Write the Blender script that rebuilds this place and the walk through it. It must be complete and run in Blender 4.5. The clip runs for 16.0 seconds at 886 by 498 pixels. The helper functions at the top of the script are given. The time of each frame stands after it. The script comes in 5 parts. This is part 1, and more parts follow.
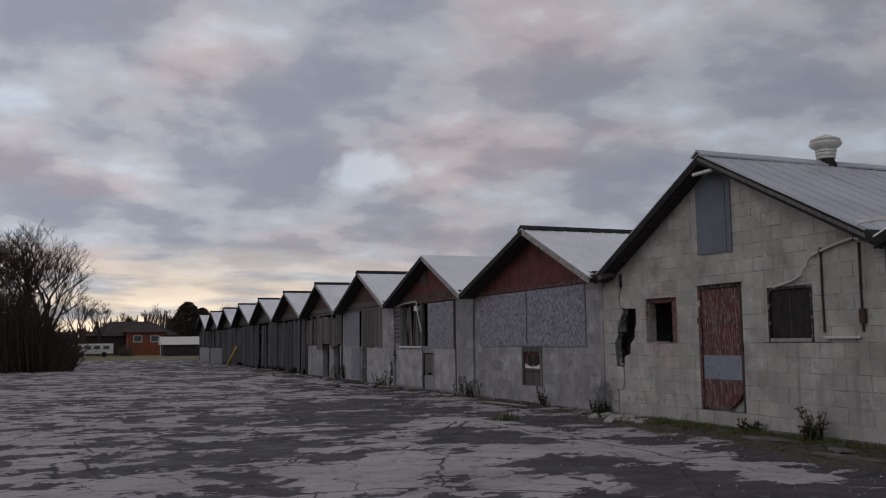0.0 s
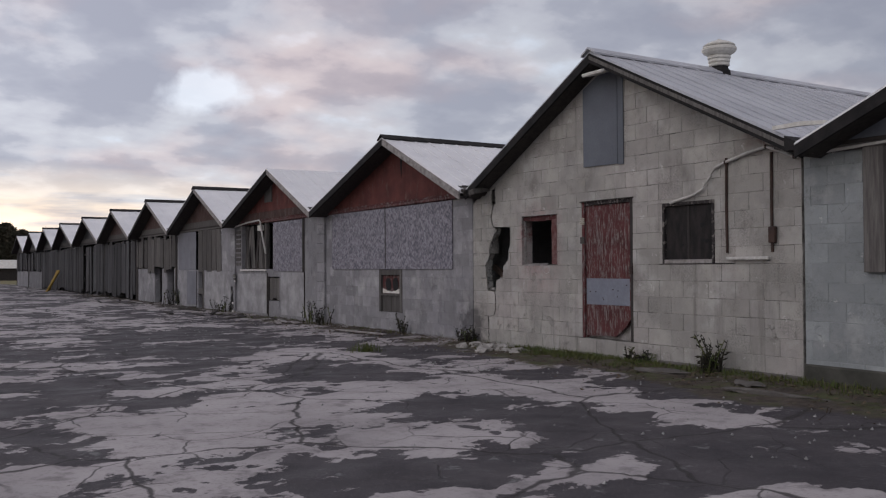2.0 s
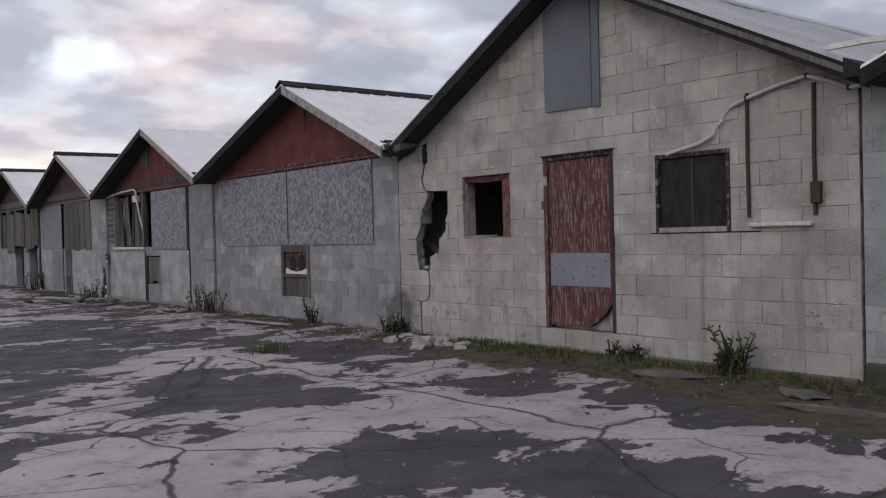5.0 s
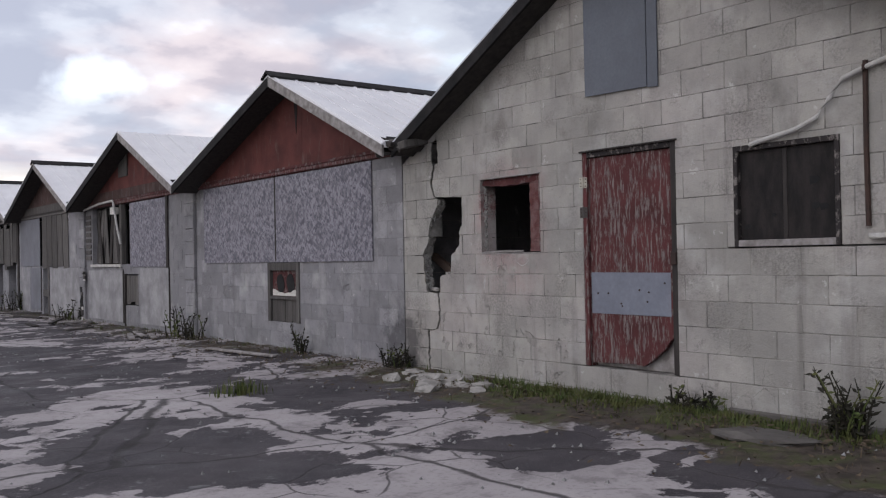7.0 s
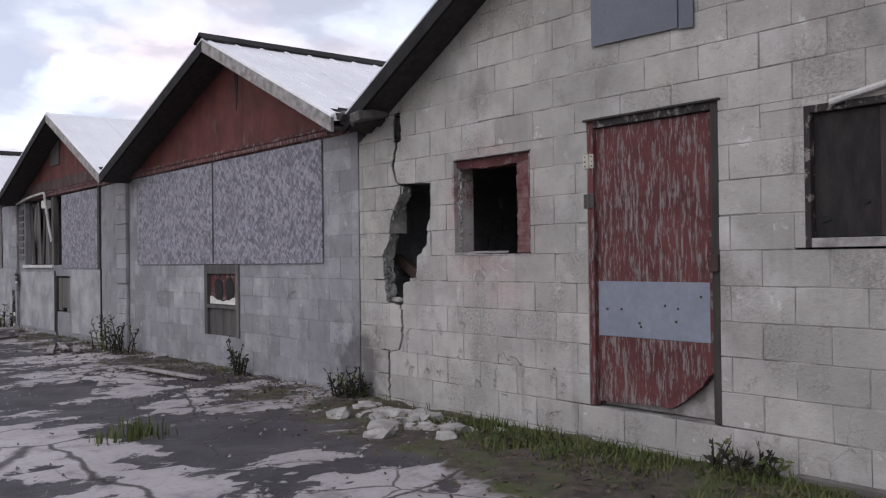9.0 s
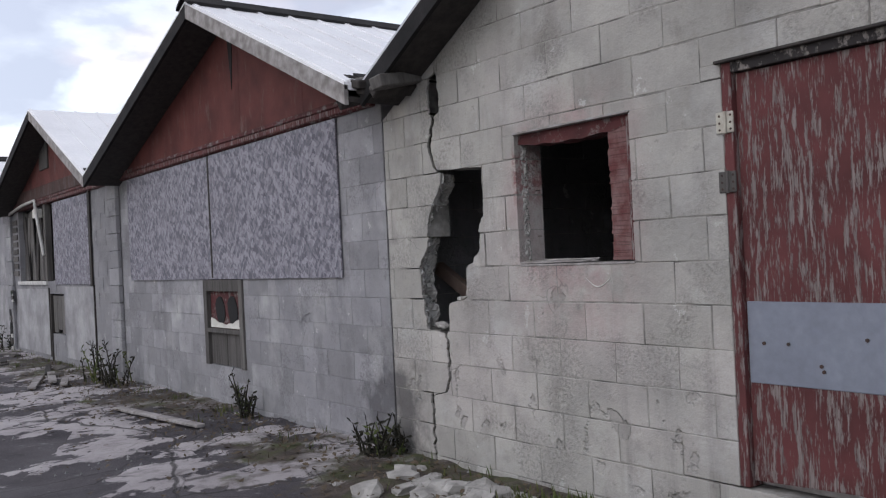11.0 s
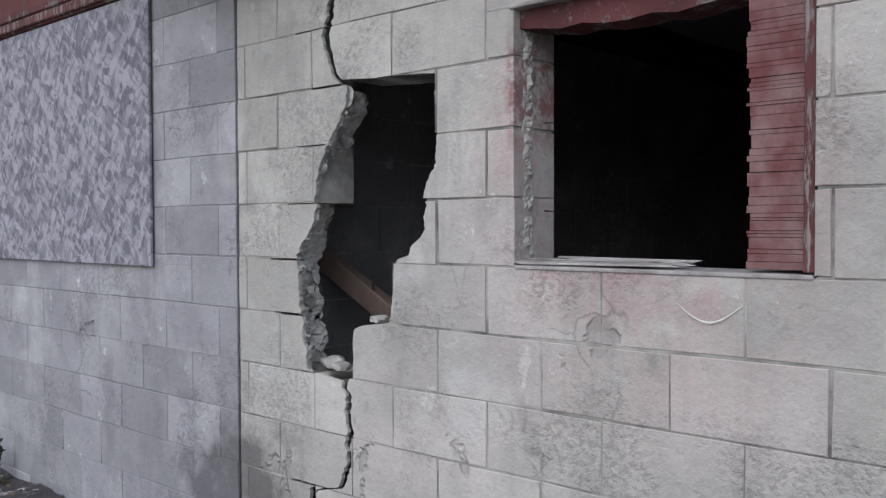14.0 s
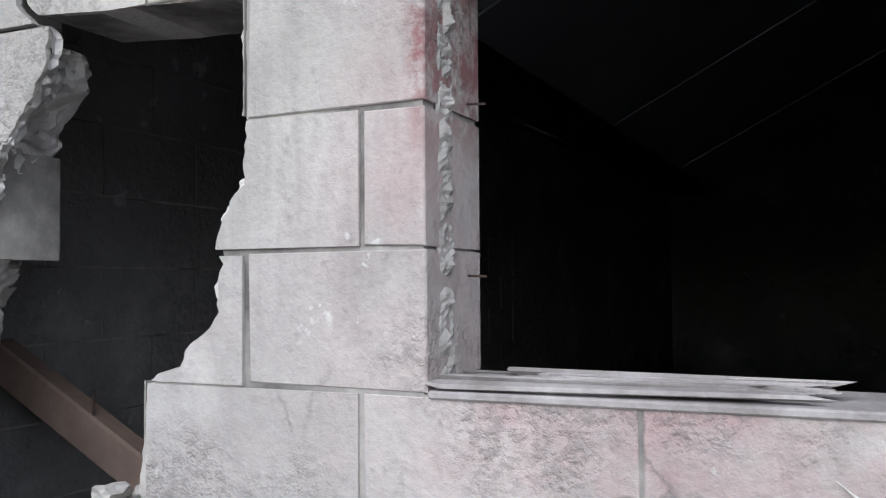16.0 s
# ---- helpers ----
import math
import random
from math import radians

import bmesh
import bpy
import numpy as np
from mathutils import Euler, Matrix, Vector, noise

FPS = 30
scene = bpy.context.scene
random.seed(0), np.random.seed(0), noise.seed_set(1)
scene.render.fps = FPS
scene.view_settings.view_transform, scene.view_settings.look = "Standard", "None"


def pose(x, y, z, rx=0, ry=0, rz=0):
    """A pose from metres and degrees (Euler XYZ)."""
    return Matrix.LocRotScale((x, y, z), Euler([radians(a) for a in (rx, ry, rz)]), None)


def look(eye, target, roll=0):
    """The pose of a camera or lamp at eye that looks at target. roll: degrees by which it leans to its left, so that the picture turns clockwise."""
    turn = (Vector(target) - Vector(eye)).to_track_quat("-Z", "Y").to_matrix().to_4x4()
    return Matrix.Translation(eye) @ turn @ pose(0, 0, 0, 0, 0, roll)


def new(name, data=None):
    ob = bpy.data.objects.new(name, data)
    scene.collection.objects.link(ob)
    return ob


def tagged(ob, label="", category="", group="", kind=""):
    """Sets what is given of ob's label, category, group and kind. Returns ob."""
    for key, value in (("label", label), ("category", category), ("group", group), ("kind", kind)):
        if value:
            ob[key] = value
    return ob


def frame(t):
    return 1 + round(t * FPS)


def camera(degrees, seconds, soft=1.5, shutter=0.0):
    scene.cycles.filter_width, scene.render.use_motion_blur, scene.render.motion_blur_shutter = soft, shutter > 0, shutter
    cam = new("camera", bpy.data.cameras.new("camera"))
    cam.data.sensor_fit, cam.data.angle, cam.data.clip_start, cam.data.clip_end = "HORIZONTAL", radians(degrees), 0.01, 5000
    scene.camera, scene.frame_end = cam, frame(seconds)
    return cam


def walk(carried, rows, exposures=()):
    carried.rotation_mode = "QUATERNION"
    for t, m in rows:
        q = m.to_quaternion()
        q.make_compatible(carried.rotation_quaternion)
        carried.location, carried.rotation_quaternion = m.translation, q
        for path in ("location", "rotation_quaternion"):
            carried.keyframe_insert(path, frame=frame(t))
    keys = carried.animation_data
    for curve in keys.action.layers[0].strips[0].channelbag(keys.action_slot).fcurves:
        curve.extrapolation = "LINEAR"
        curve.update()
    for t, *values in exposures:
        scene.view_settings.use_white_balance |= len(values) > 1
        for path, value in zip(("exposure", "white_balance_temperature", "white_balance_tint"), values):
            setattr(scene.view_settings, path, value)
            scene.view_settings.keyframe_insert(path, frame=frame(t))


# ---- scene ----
cam = camera(52.5, 16.0, soft=1.2)
PATH = [
    (0, (-8.879, 2.27, 1.328), (-8.142, 4.118, 1.534), -0.6),
    (0.5, (-8.799, 2.703, 1.284), (-7.956, 4.507, 1.468), 0.1),
    (1, (-8.657, 3.206, 1.241), (-7.782, 4.998, 1.395), -0.4),
    (1.5, (-8.453, 3.694, 1.209), (-7.509, 5.455, 1.299), 0.4),
    (2, (-8.276, 4.13, 1.254), (-7.226, 5.832, 1.294), -0.3),
    (2.5, (-8.127, 4.525, 1.313), (-7.05, 6.21, 1.311), -1.7),
    (3, (-7.965, 4.983, 1.327), (-6.814, 6.618, 1.381), 0.5),
    (3.5, (-7.846, 5.371, 1.325), (-6.621, 6.952, 1.346), 0.4),
    (4, (-7.64, 5.835, 1.302), (-6.395, 7.4, 1.261), -0.0),
    (6.5, (-6.174, 7.88, 1.318), (-4.948, 9.46, 1.324), -2.8),
    (7, (-5.894, 8.292, 1.25), (-4.666, 9.871, 1.267), -1.1),
    (7.5, (-5.641, 8.65, 1.225), (-4.422, 10.235, 1.226), -2.2),
    (8, (-5.305, 9.038, 1.221), (-4.108, 10.64, 1.176), -3.0),
    (8.5, (-4.962, 9.393, 1.25), (-3.658, 10.909, 1.216), -0.7),
    (9, (-4.517, 9.759, 1.244), (-3.264, 11.319, 1.266), -0.7),
    (11.5, (-3.153, 11.824, 1.383), (-1.97, 13.436, 1.382), -3.2),
    (12, (-2.842, 12.243, 1.386), (-1.666, 13.86, 1.344), -3.5),
    (12.5, (-2.617, 12.557, 1.377), (-1.187, 13.956, 1.352), -2.3),
    (13, (-2.424, 12.907, 1.436), (-0.998, 14.309, 1.421), -3.3),
    (13.5, (-2.267, 13.297, 1.413), (-0.823, 14.68, 1.452), -0.3),
    (14, (-2.073, 13.643, 1.395), (-0.588, 14.982, 1.34), -0.2),
    (14.5, (-1.88, 13.973, 1.427), (-0.341, 15.247, 1.341), -0.6),
    (15, (-1.645, 14.286, 1.447), (-0.003, 15.427, 1.398), -0.2),
    (15.5, (-1.371, 14.506, 1.396), (0.359, 15.508, 1.451), 0.3),
    (16, (-1.122, 14.703, 1.424), (0.7, 15.524, 1.499), -0.4),
]
walk(cam, [(t, look(eye, target, roll)) for t, eye, target, roll in PATH],
     exposures=[(0, -0.58, 6500, 12), (1, -0.38, 6550, 13), (2, -0.05, 6600, 13.5), (2.5, -0.03, 6600, 13.5), (3, -0.10, 6600, 13.5), (3.5, 0.19, 6600, 13.5), (6.5, 0.26, 6500, 12), (7, 0.42, 6450, 12), (8.5, 0.78, 6400, 12), (9, 0.68, 6350, 12),
                (11.5, 0.84, 6300, 9), (12.5, 1.28, 6250, 9), (14.5, 1.36, 6150, 6), (16, 1.82, 6150, 7)])

# ---- world and sun ----
world = bpy.data.worlds.new("dusk_sky")
scene.world = world
world.use_nodes = True
WN, WL = world.node_tree.nodes, world.node_tree.links
WN.clear()


def wnode(kind, **values):
    n = WN.new(kind)
    for k, v in values.items():
        n.inputs[int(k[1:])].default_value = v
    return n


def wmath(op, a, b=0.0):
    n = WN.new("ShaderNodeMath")
    n.operation = op
    for i, v in enumerate((a, b)):
        if isinstance(v, (int, float)):
            n.inputs[i].default_value = v
        else:
            WL.new(v, n.inputs[i])
    return n.outputs[0]


def wramp(fac, stops):
    n = WN.new("ShaderNodeValToRGB")
    WL.new(fac, n.inputs[0])
    e = n.color_ramp.elements
    while len(e) < len(stops):
        e.new(0.5)
    for el, (p, c) in zip(e, stops):
        el.position, el.color = p, (*c, 1)
    return n.outputs[0]


def wmix(fac, a, b, blend="MIX"):
    n = WN.new("ShaderNodeMix")
    n.data_type, n.blend_type = "RGBA", blend
    for sock, v in ((n.inputs[0], fac), (n.inputs[6], a), (n.inputs[7], b)):
        if isinstance(v, (int, float)):
            sock.default_value = v
        elif isinstance(v, tuple):
            sock.default_value = (*v, 1)
        else:
            WL.new(v, sock)
    return n.outputs[2]


SUN_DIR = Vector((-0.76, -0.22, 0.56)).normalized()
sky = WN.new("ShaderNodeTexSky")
sky.sky_type, sky.sun_disc = "NISHITA", False
sky.sun_elevation = math.asin(SUN_DIR.z)
sky.sun_rotation = math.atan2(SUN_DIR.x, SUN_DIR.y)
tc = WN.new("ShaderNodeTexCoord")
sep = WN.new("ShaderNodeSeparateXYZ")
WL.new(tc.outputs["Generated"], sep.inputs[0])
up = wmath("MAXIMUM", sep.outputs[2], 0.0)
den = wmath("ADD", up, 0.27)
comb = WN.new("ShaderNodeCombineXYZ")
WL.new(wmath("DIVIDE", sep.outputs[0], den), comb.inputs[0])
WL.new(wmath("DIVIDE", sep.outputs[1], den), comb.inputs[1])
cloud = WN.new("ShaderNodeTexNoise")
WL.new(comb.outputs[0], cloud.inputs["Vector"])
for k, v in (("Scale", 3.6), ("Detail", 8.0), ("Roughness", 0.50), ("Distortion", 0.0)):
    cloud.inputs[k].default_value = v
tint = WN.new("ShaderNodeTexNoise")
WL.new(comb.outputs[0], tint.inputs["Vector"])
for k, v in (("Scale", 1.7), ("Detail", 4.0)):
    tint.inputs[k].default_value = v
body = wramp(cloud.outputs[0], [(0.38, (0.37, 0.375, 0.435)), (0.47, (0.43, 0.435, 0.49)), (0.52, (0.53, 0.53, 0.575)), (0.60, (0.60, 0.605, 0.64)), (0.69, (0.72, 0.77, 0.84))])
pink = wramp(tint.outputs[0], [(0.48, (0.96, 1, 1.03)), (0.62, (1.15, 1.02, 0.97))])
clouds = wmix(1.0, body, pink, "MULTIPLY")
side = WN.new("ShaderNodeCombineColor")
lift = wmath("ADD", wmath("ADD", 1.0, wmath("MULTIPLY", sep.outputs[1], 0.12)), wmath("MULTIPLY", sep.outputs[0], -0.38))
for k in range(3):
    WL.new(lift, side.inputs[k])
clouds = wmix(1.0, clouds, side.outputs[0], "MULTIPLY")
# a torn opening in the cloud where thin bright haze shows
hole_at = Vector((math.sin(radians(17)) * math.cos(radians(10.6)), math.cos(radians(17)) * math.cos(radians(10.6)), math.sin(radians(10.6))))
off = WN.new("ShaderNodeVectorMath")
off.operation = "SUBTRACT"
WL.new(tc.outputs["Generated"], off.inputs[0])
off.inputs[1].default_value = hole_at
squash = WN.new("ShaderNodeVectorMath")
squash.operation = "MULTIPLY"
WL.new(off.outputs[0], squash.inputs[0])
squash.inputs[1].default_value = (1, 1, 2.4)
size = WN.new("ShaderNodeVectorMath")
size.operation = "LENGTH"
WL.new(squash.outputs[0], size.inputs[0])
torn = WN.new("ShaderNodeTexNoise")
WL.new(tc.outputs["Generated"], torn.inputs["Vector"])
torn.inputs["Scale"].default_value = 13.0
torn.inputs["Detail"].default_value = 5.0
rim = wmath("ADD", size.outputs["Value"], wmath("MULTIPLY", wmath("SUBTRACT", torn.outputs[0], 0.5), 0.26))
clouds = wmix(wramp(rim, [(0.0, (0.7, 0.7, 0.7)), (0.045, (0, 0, 0))]), clouds, (0.86, 0.94, 1.03))
# a band of clear evening light low in the sky, ahead of the walk
low = wmath("SUBTRACT", 1.0, wmath("MINIMUM", wmath("MULTIPLY", up, 9.0), 1.0))
ahead = wmath("MAXIMUM", wmath("ADD", wmath("MULTIPLY", sep.outputs[1], 0.8), wmath("MULTIPLY", sep.outputs[0], -0.6)), 0.0)
band = WN.new("ShaderNodeTexNoise")
stretch = WN.new("ShaderNodeMapping")
stretch.inputs["Scale"].default_value = (5, 5, 40)
WL.new(tc.outputs["Generated"], stretch.inputs[0])
WL.new(stretch.outputs[0], band.inputs["Vector"])
band.inputs["Scale"].default_value = 1.0
band.inputs["Detail"].default_value = 5.0
gap = wramp(band.outputs[0], [(0.42, (0.1, 0.1, 0.1)), (0.54, (1, 1, 1))])
glow = wmath("MULTIPLY", wmath("MULTIPLY", low, ahead), gap)
clouds = wmix(glow, clouds, (2.3, 1.8, 1.15))
nish = wmix(1.0, sky.outputs[0], (0.10, 0.10, 0.10), "MULTIPLY")
final = wmix(0.9, nish, clouds)
bg = WN.new("ShaderNodeBackground")
WL.new(final, bg.inputs[0])
bg.inputs[1].default_value = 1.15
wout = WN.new("ShaderNodeOutputWorld")
WL.new(bg.outputs[0], wout.inputs[0])

sun_data = bpy.data.lights.new("sun", "SUN")
sun_data.energy, sun_data.angle, sun_data.color = 0.34, radians(50), (1.0, 0.96, 0.93)
sun = new("sun", sun_data)
sun.matrix_world = look((SUN_DIR * 60).to_tuple(), (0, 0, 0))


# ---- materials ----
class Mat:
    """A node material under construction; p is world position."""

    def __init__(self, name, rough=0.85, metallic=0.0):
        self.m = bpy.data.materials.new(name)
        self.m.use_nodes = True
        t = self.m.node_tree
        self.n, self.l = t.nodes, t.links
        self.bsdf = self.n["Principled BSDF"]
        self.bsdf.inputs["Roughness"].default_value = rough
        self.bsdf.inputs["Metallic"].default_value = metallic
        self.bsdf.inputs["Specular IOR Level"].default_value = 0.3
        self.geo = self.n.new("ShaderNodeNewGeometry")
        self.p = self.geo.outputs["Position"]
        self.bumps = None

    def put(self, sock, v):
        if isinstance(v, (int, float)):
            sock.default_value = v
        elif isinstance(v, tuple):
            sock.default_value = (*v, 1) if len(v) == 3 and len(sock.default_value) == 4 else v
        else:
            self.l.new(v, sock)

    def scaled(self, s):
        n = self.n.new("ShaderNodeMapping")
        self.l.new(self.p, n.inputs[0])
        n.inputs["Scale"].default_value = s
        return n.outputs[0]

    def noise(self, scale, detail=4.0, rough=0.55, vec=None, distort=0.0):
        n = self.n.new("ShaderNodeTexNoise")
        self.l.new(vec or self.p, n.inputs["Vector"])
        for k, v in (("Scale", scale), ("Detail", detail), ("Roughness", rough), ("Distortion", distort)):
            n.inputs[k].default_value = v
        return n.outputs[0]

    def voronoi(self, scale, vec=None, feature="F1", out="Color"):
        n = self.n.new("ShaderNodeTexVoronoi")
        n.feature = feature
        self.l.new(vec or self.p, n.inputs["Vector"])
        n.inputs["Scale"].default_value = scale
        return n.outputs[out]

    def step(self, fac, lo, hi, a=0.0, b=1.0):
        n = self.n.new("ShaderNodeMapRange")
        self.l.new(fac, n.inputs[0])
        for i, v in enumerate((lo, hi, a, b)):
            n.inputs[i + 1].default_value = v
        return n.outputs[0]

    def math(self, op, a, b=0.0):
        n = self.n.new("ShaderNodeMath")
        n.operation = op
        self.put(n.inputs[0], a)
        self.put(n.inputs[1], b)
        return n.outputs[0]

    def mix(self, fac, a, b, blend="MIX"):
        n = self.n.new("ShaderNodeMix")
        n.data_type, n.blend_type = "RGBA", blend
        self.put(n.inputs[0], fac)
        self.put(n.inputs[6], a)
        self.put(n.inputs[7], b)
        return n.outputs[2]

    def random(self):
        return self.n.new("ShaderNodeObjectInfo").outputs["Random"]

    def attribute(self, name):
        n = self.n.new("ShaderNodeAttribute")
        n.attribute_name = name
        return n.outputs["Fac"]

    def z(self):
        n = self.n.new("ShaderNodeSeparateXYZ")
        self.l.new(self.p, n.inputs[0])
        return n.outputs[2]

    def bump(self, height, strength=0.5, distance=0.01):
        n = self.n.new("ShaderNodeBump")
        n.inputs["Strength"].default_value = strength
        n.inputs["Distance"].default_value = distance
        self.l.new(height, n.inputs["Height"])
        if self.bumps:
            self.l.new(self.bumps, n.inputs["Normal"])
        self.bumps = n.outputs[0]
        self.l.new(self.bumps, self.bsdf.inputs["Normal"])

    def done(self, colour, rough=None):
        self.put(self.bsdf.inputs["Base Color"], colour)
        if rough is not None:
            self.put(self.bsdf.inputs["Roughness"], rough)
        return self.m


def plain(name, a, b, scale=4.0, rough=0.85, metallic=0.0, grain=60.0, bump=0.3, stretch=None, vary=0.0):
    """Two colours in broad stains and a fine grain with relief."""
    k = Mat(name, rough, metallic)
    v = k.scaled(stretch) if stretch else None
    broad = k.step(k.noise(scale, 5, 0.6, v), 0.36, 0.64)
    fine = k.noise(grain, 3, 0.6, v)
    c = k.mix(broad, a, b)
    c = k.mix(k.step(fine, 0.3, 0.7, 0.0, 0.35), c, tuple(x * 0.55 for x in a))
    if vary:
        c = k.mix(k.math("MULTIPLY", k.random(), vary), c, tuple(x * 0.3 for x in b))
    k.bump(fine, bump, 0.006)
    return k.done(c)


def masonry(name, a, b, stain, pink=False, soot=0.5, vary=0.6):
    k = Mat(name, 0.92)
    broad = k.step(k.noise(0.9, 5, 0.6), 0.35, 0.65)
    c = k.mix(broad, a, b)
    each = k.step(k.random(), 0, 1, 0.0, 1.0)
    c = k.mix(k.math("MULTIPLY", each, vary), c, tuple(x * 0.62 for x in a))
    if pink:
        c = k.mix(k.step(k.noise(0.75, 3), 0.50, 0.66, 0, 0.35), c, (0.48, 0.425, 0.415))
    run = k.noise(1.4, 6, 0.65, k.scaled((1, 1.3, 0.7)))
    c = k.mix(k.step(run, 0.56, 0.74, 0, soot), c, stain)
    c = k.mix(k.step(k.noise(3.3, 6, 0.7), 0.60, 0.70, 0, 0.5), c, stain)
    if pink:
        # rust-red wash that ran from the empty window's frame
        s = k.n.new("ShaderNodeSeparateXYZ")
        k.l.new(k.p, s.inputs[0])
        wy = k.math("MULTIPLY", k.step(s.outputs[1], 14.2, 14.6), k.step(s.outputs[1], 15.0, 15.45, 1, 0))
        wz = k.math("MULTIPLY", k.step(s.outputs[2], 0.75, 1.25), k.step(s.outputs[2], 1.9, 2.3, 1, 0))
        wash = k.math("MULTIPLY", k.math("MULTIPLY", wy, wz), k.step(k.noise(5, 5, 0.65), 0.36, 0.66))
        c = k.mix(k.math("MULTIPLY", wash, 0.9), c, (0.36, 0.225, 0.225))
        ry = k.math("MULTIPLY", k.step(s.outputs[1], 10.2, 10.5), k.step(s.outputs[1], 10.75, 11.15, 1, 0))
        red = k.math("MULTIPLY", k.math("MULTIPLY", ry, k.step(s.outputs[2], 2.46, 2.62)), k.step(k.noise(6, 5, 0.65), 0.34, 0.58))
        c = k.mix(k.math("MULTIPLY", red, 0.8), c, (0.17, 0.085, 0.072))
        ey = k.math("MULTIPLY", k.step(s.outputs[1], 15.18, 15.22), k.step(s.outputs[1], 15.25, 15.27, 1, 0))
        ez = k.math("MULTIPLY", k.step(s.outputs[2], 1.58, 1.72), k.step(s.outputs[2], 1.88, 2.0, 1, 0))
        edge = k.math("MULTIPLY", k.math("MULTIPLY", ey, ez), k.step(k.noise(22, 5, 0.7), 0.40, 0.56))
        c = k.mix(k.math("MULTIPLY", edge, 0.8), c, (0.20, 0.065, 0.07))
    bend = k.n.new("ShaderNodeVectorMath")
    bend.operation = "MULTIPLY_ADD"
    bn = k.n.new("ShaderNodeTexNoise")
    k.l.new(k.p, bn.inputs["Vector"])
    bn.inputs["Scale"].default_value = 4.0
    bn.inputs["Detail"].default_value = 5.0
    k.l.new(bn.outputs["Color"], bend.inputs[0])
    bend.inputs[1].default_value = (0.0, 0.35, 0.35)
    k.l.new(k.p, bend.inputs[2])
    if pink:
        drip = k.noise(1.0, 5, 0.62, k.scaled((3, 7, 0.55)))
        c = k.mix(k.math("MULTIPLY", k.step(drip, 0.52, 0.70), k.step(k.noise(0.55, 2), 0.44, 0.58, 0, 0.6)), c, stain)
    hair = k.step(k.voronoi(1.9, bend.outputs[0], "DISTANCE_TO_EDGE", "Distance"), 0.0, 0.008, 1, 0)
    hair = k.math("MULTIPLY", hair, k.step(k.noise(1.3, 2), 0.60, 0.66))
    c = k.mix(k.math("MULTIPLY", hair, 0.6), c, tuple(x * 0.6 for x in stain))
    speck = k.noise(16, 5, 0.7)
    c = k.mix(k.step(speck, 0.60, 0.72, 0, 0.55), c, stain)
    flake = k.noise(5.5, 6, 0.68)
    c = k.mix(k.step(flake, 0.64, 0.66, 0, 0.5), c, (0.60, 0.59, 0.57))
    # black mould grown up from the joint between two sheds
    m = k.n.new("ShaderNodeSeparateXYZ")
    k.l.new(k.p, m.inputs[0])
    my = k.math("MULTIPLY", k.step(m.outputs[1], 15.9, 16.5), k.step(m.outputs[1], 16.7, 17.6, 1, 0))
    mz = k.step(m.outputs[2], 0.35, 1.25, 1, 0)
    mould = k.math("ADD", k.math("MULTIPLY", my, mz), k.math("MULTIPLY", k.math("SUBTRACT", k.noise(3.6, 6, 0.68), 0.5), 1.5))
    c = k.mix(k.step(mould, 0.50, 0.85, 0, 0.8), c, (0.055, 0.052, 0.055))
    spall = k.step(k.noise(5.2, 4, 0.55), 0.60, 0.64)
    low = k.math("MULTIPLY", k.step(m.outputs[2], 0.12, 0.28), k.step(m.outputs[2], 0.62, 0.80, 1, 0))
    low = k.math("MULTIPLY", low, k.math("MULTIPLY", k.step(m.outputs[1], 13.8, 14.2), k.step(m.outputs[1], 16.3, 16.6, 1, 0)))
    spall = k.math("MULTIPLY", spall, k.math("MAXIMUM", k.step(k.noise(1.1, 3), 0.60, 0.66), low))
    c = k.mix(k.math("MULTIPLY", spall, 0.45), c, tuple(x * 1.5 for x in stain))
    k.bump(k.math("SUBTRACT", k.math("MULTIPLY", k.noise(30, 4), 0.3), spall), 0.9, 0.014)
    fine = k.noise(85, 4, 0.7)
    c = k.mix(k.step(fine, 0.35, 0.7, 0, 0.14), c, tuple(x * 0.5 for x in stain))
    k.bump(fine, 0.35, 0.004)
    k.bump(k.noise(11, 6, 0.7), 0.6, 0.014)
    worn = k.math("MULTIPLY", k.step(k.noise(2.1, 5, 0.62), 0.50, 0.60), k.step(k.noise(48, 3, 0.7), 0.42, 0.62))
    c = k.mix(k.math("MULTIPLY", worn, 0.5), c, tuple(x * 0.9 for x in stain))
    k.bump(worn, 0.5, 0.006)
    cloudy = k.noise(2.4, 4, 0.6)
    c = k.mix(k.step(cloudy, 0.42, 0.70, 0, 0.55), c, tuple(x * 0.60 for x in b))
    c = k.mix(k.step(k.noise(1.7, 5, 0.6), 0.55, 0.72, 0, 0.45), c, (0.55, 0.545, 0.53))
    if vary > 0.8:
        c = k.mix(k.step(k.random(), 0.45, 0.85, 0, 0.24), c, tuple(x * 0.55 for x in b))
    return k.done(c)


def peeling(name, paint, bare, lo, hi, along=(9, 9, 1.6)):
    k = Mat(name, 0.8)
    m = k.step(k.noise(2.6, 7, 0.72, k.scaled(along)), lo, hi)
    grain = k.noise(9, 4, 0.6, k.scaled((14, 14, 0.7)))
    wood = k.mix(k.step(grain, 0.35, 0.65), tuple(x * 0.55 for x in bare), bare)
    col = k.mix(k.step(k.noise(3, 4), 0.35, 0.65), paint, tuple(x * 0.6 for x in paint))
    k.bump(m, 0.6, 0.004)
    k.bump(grain, 0.4, 0.004)
    return k.done(k.mix(m, col, wood))


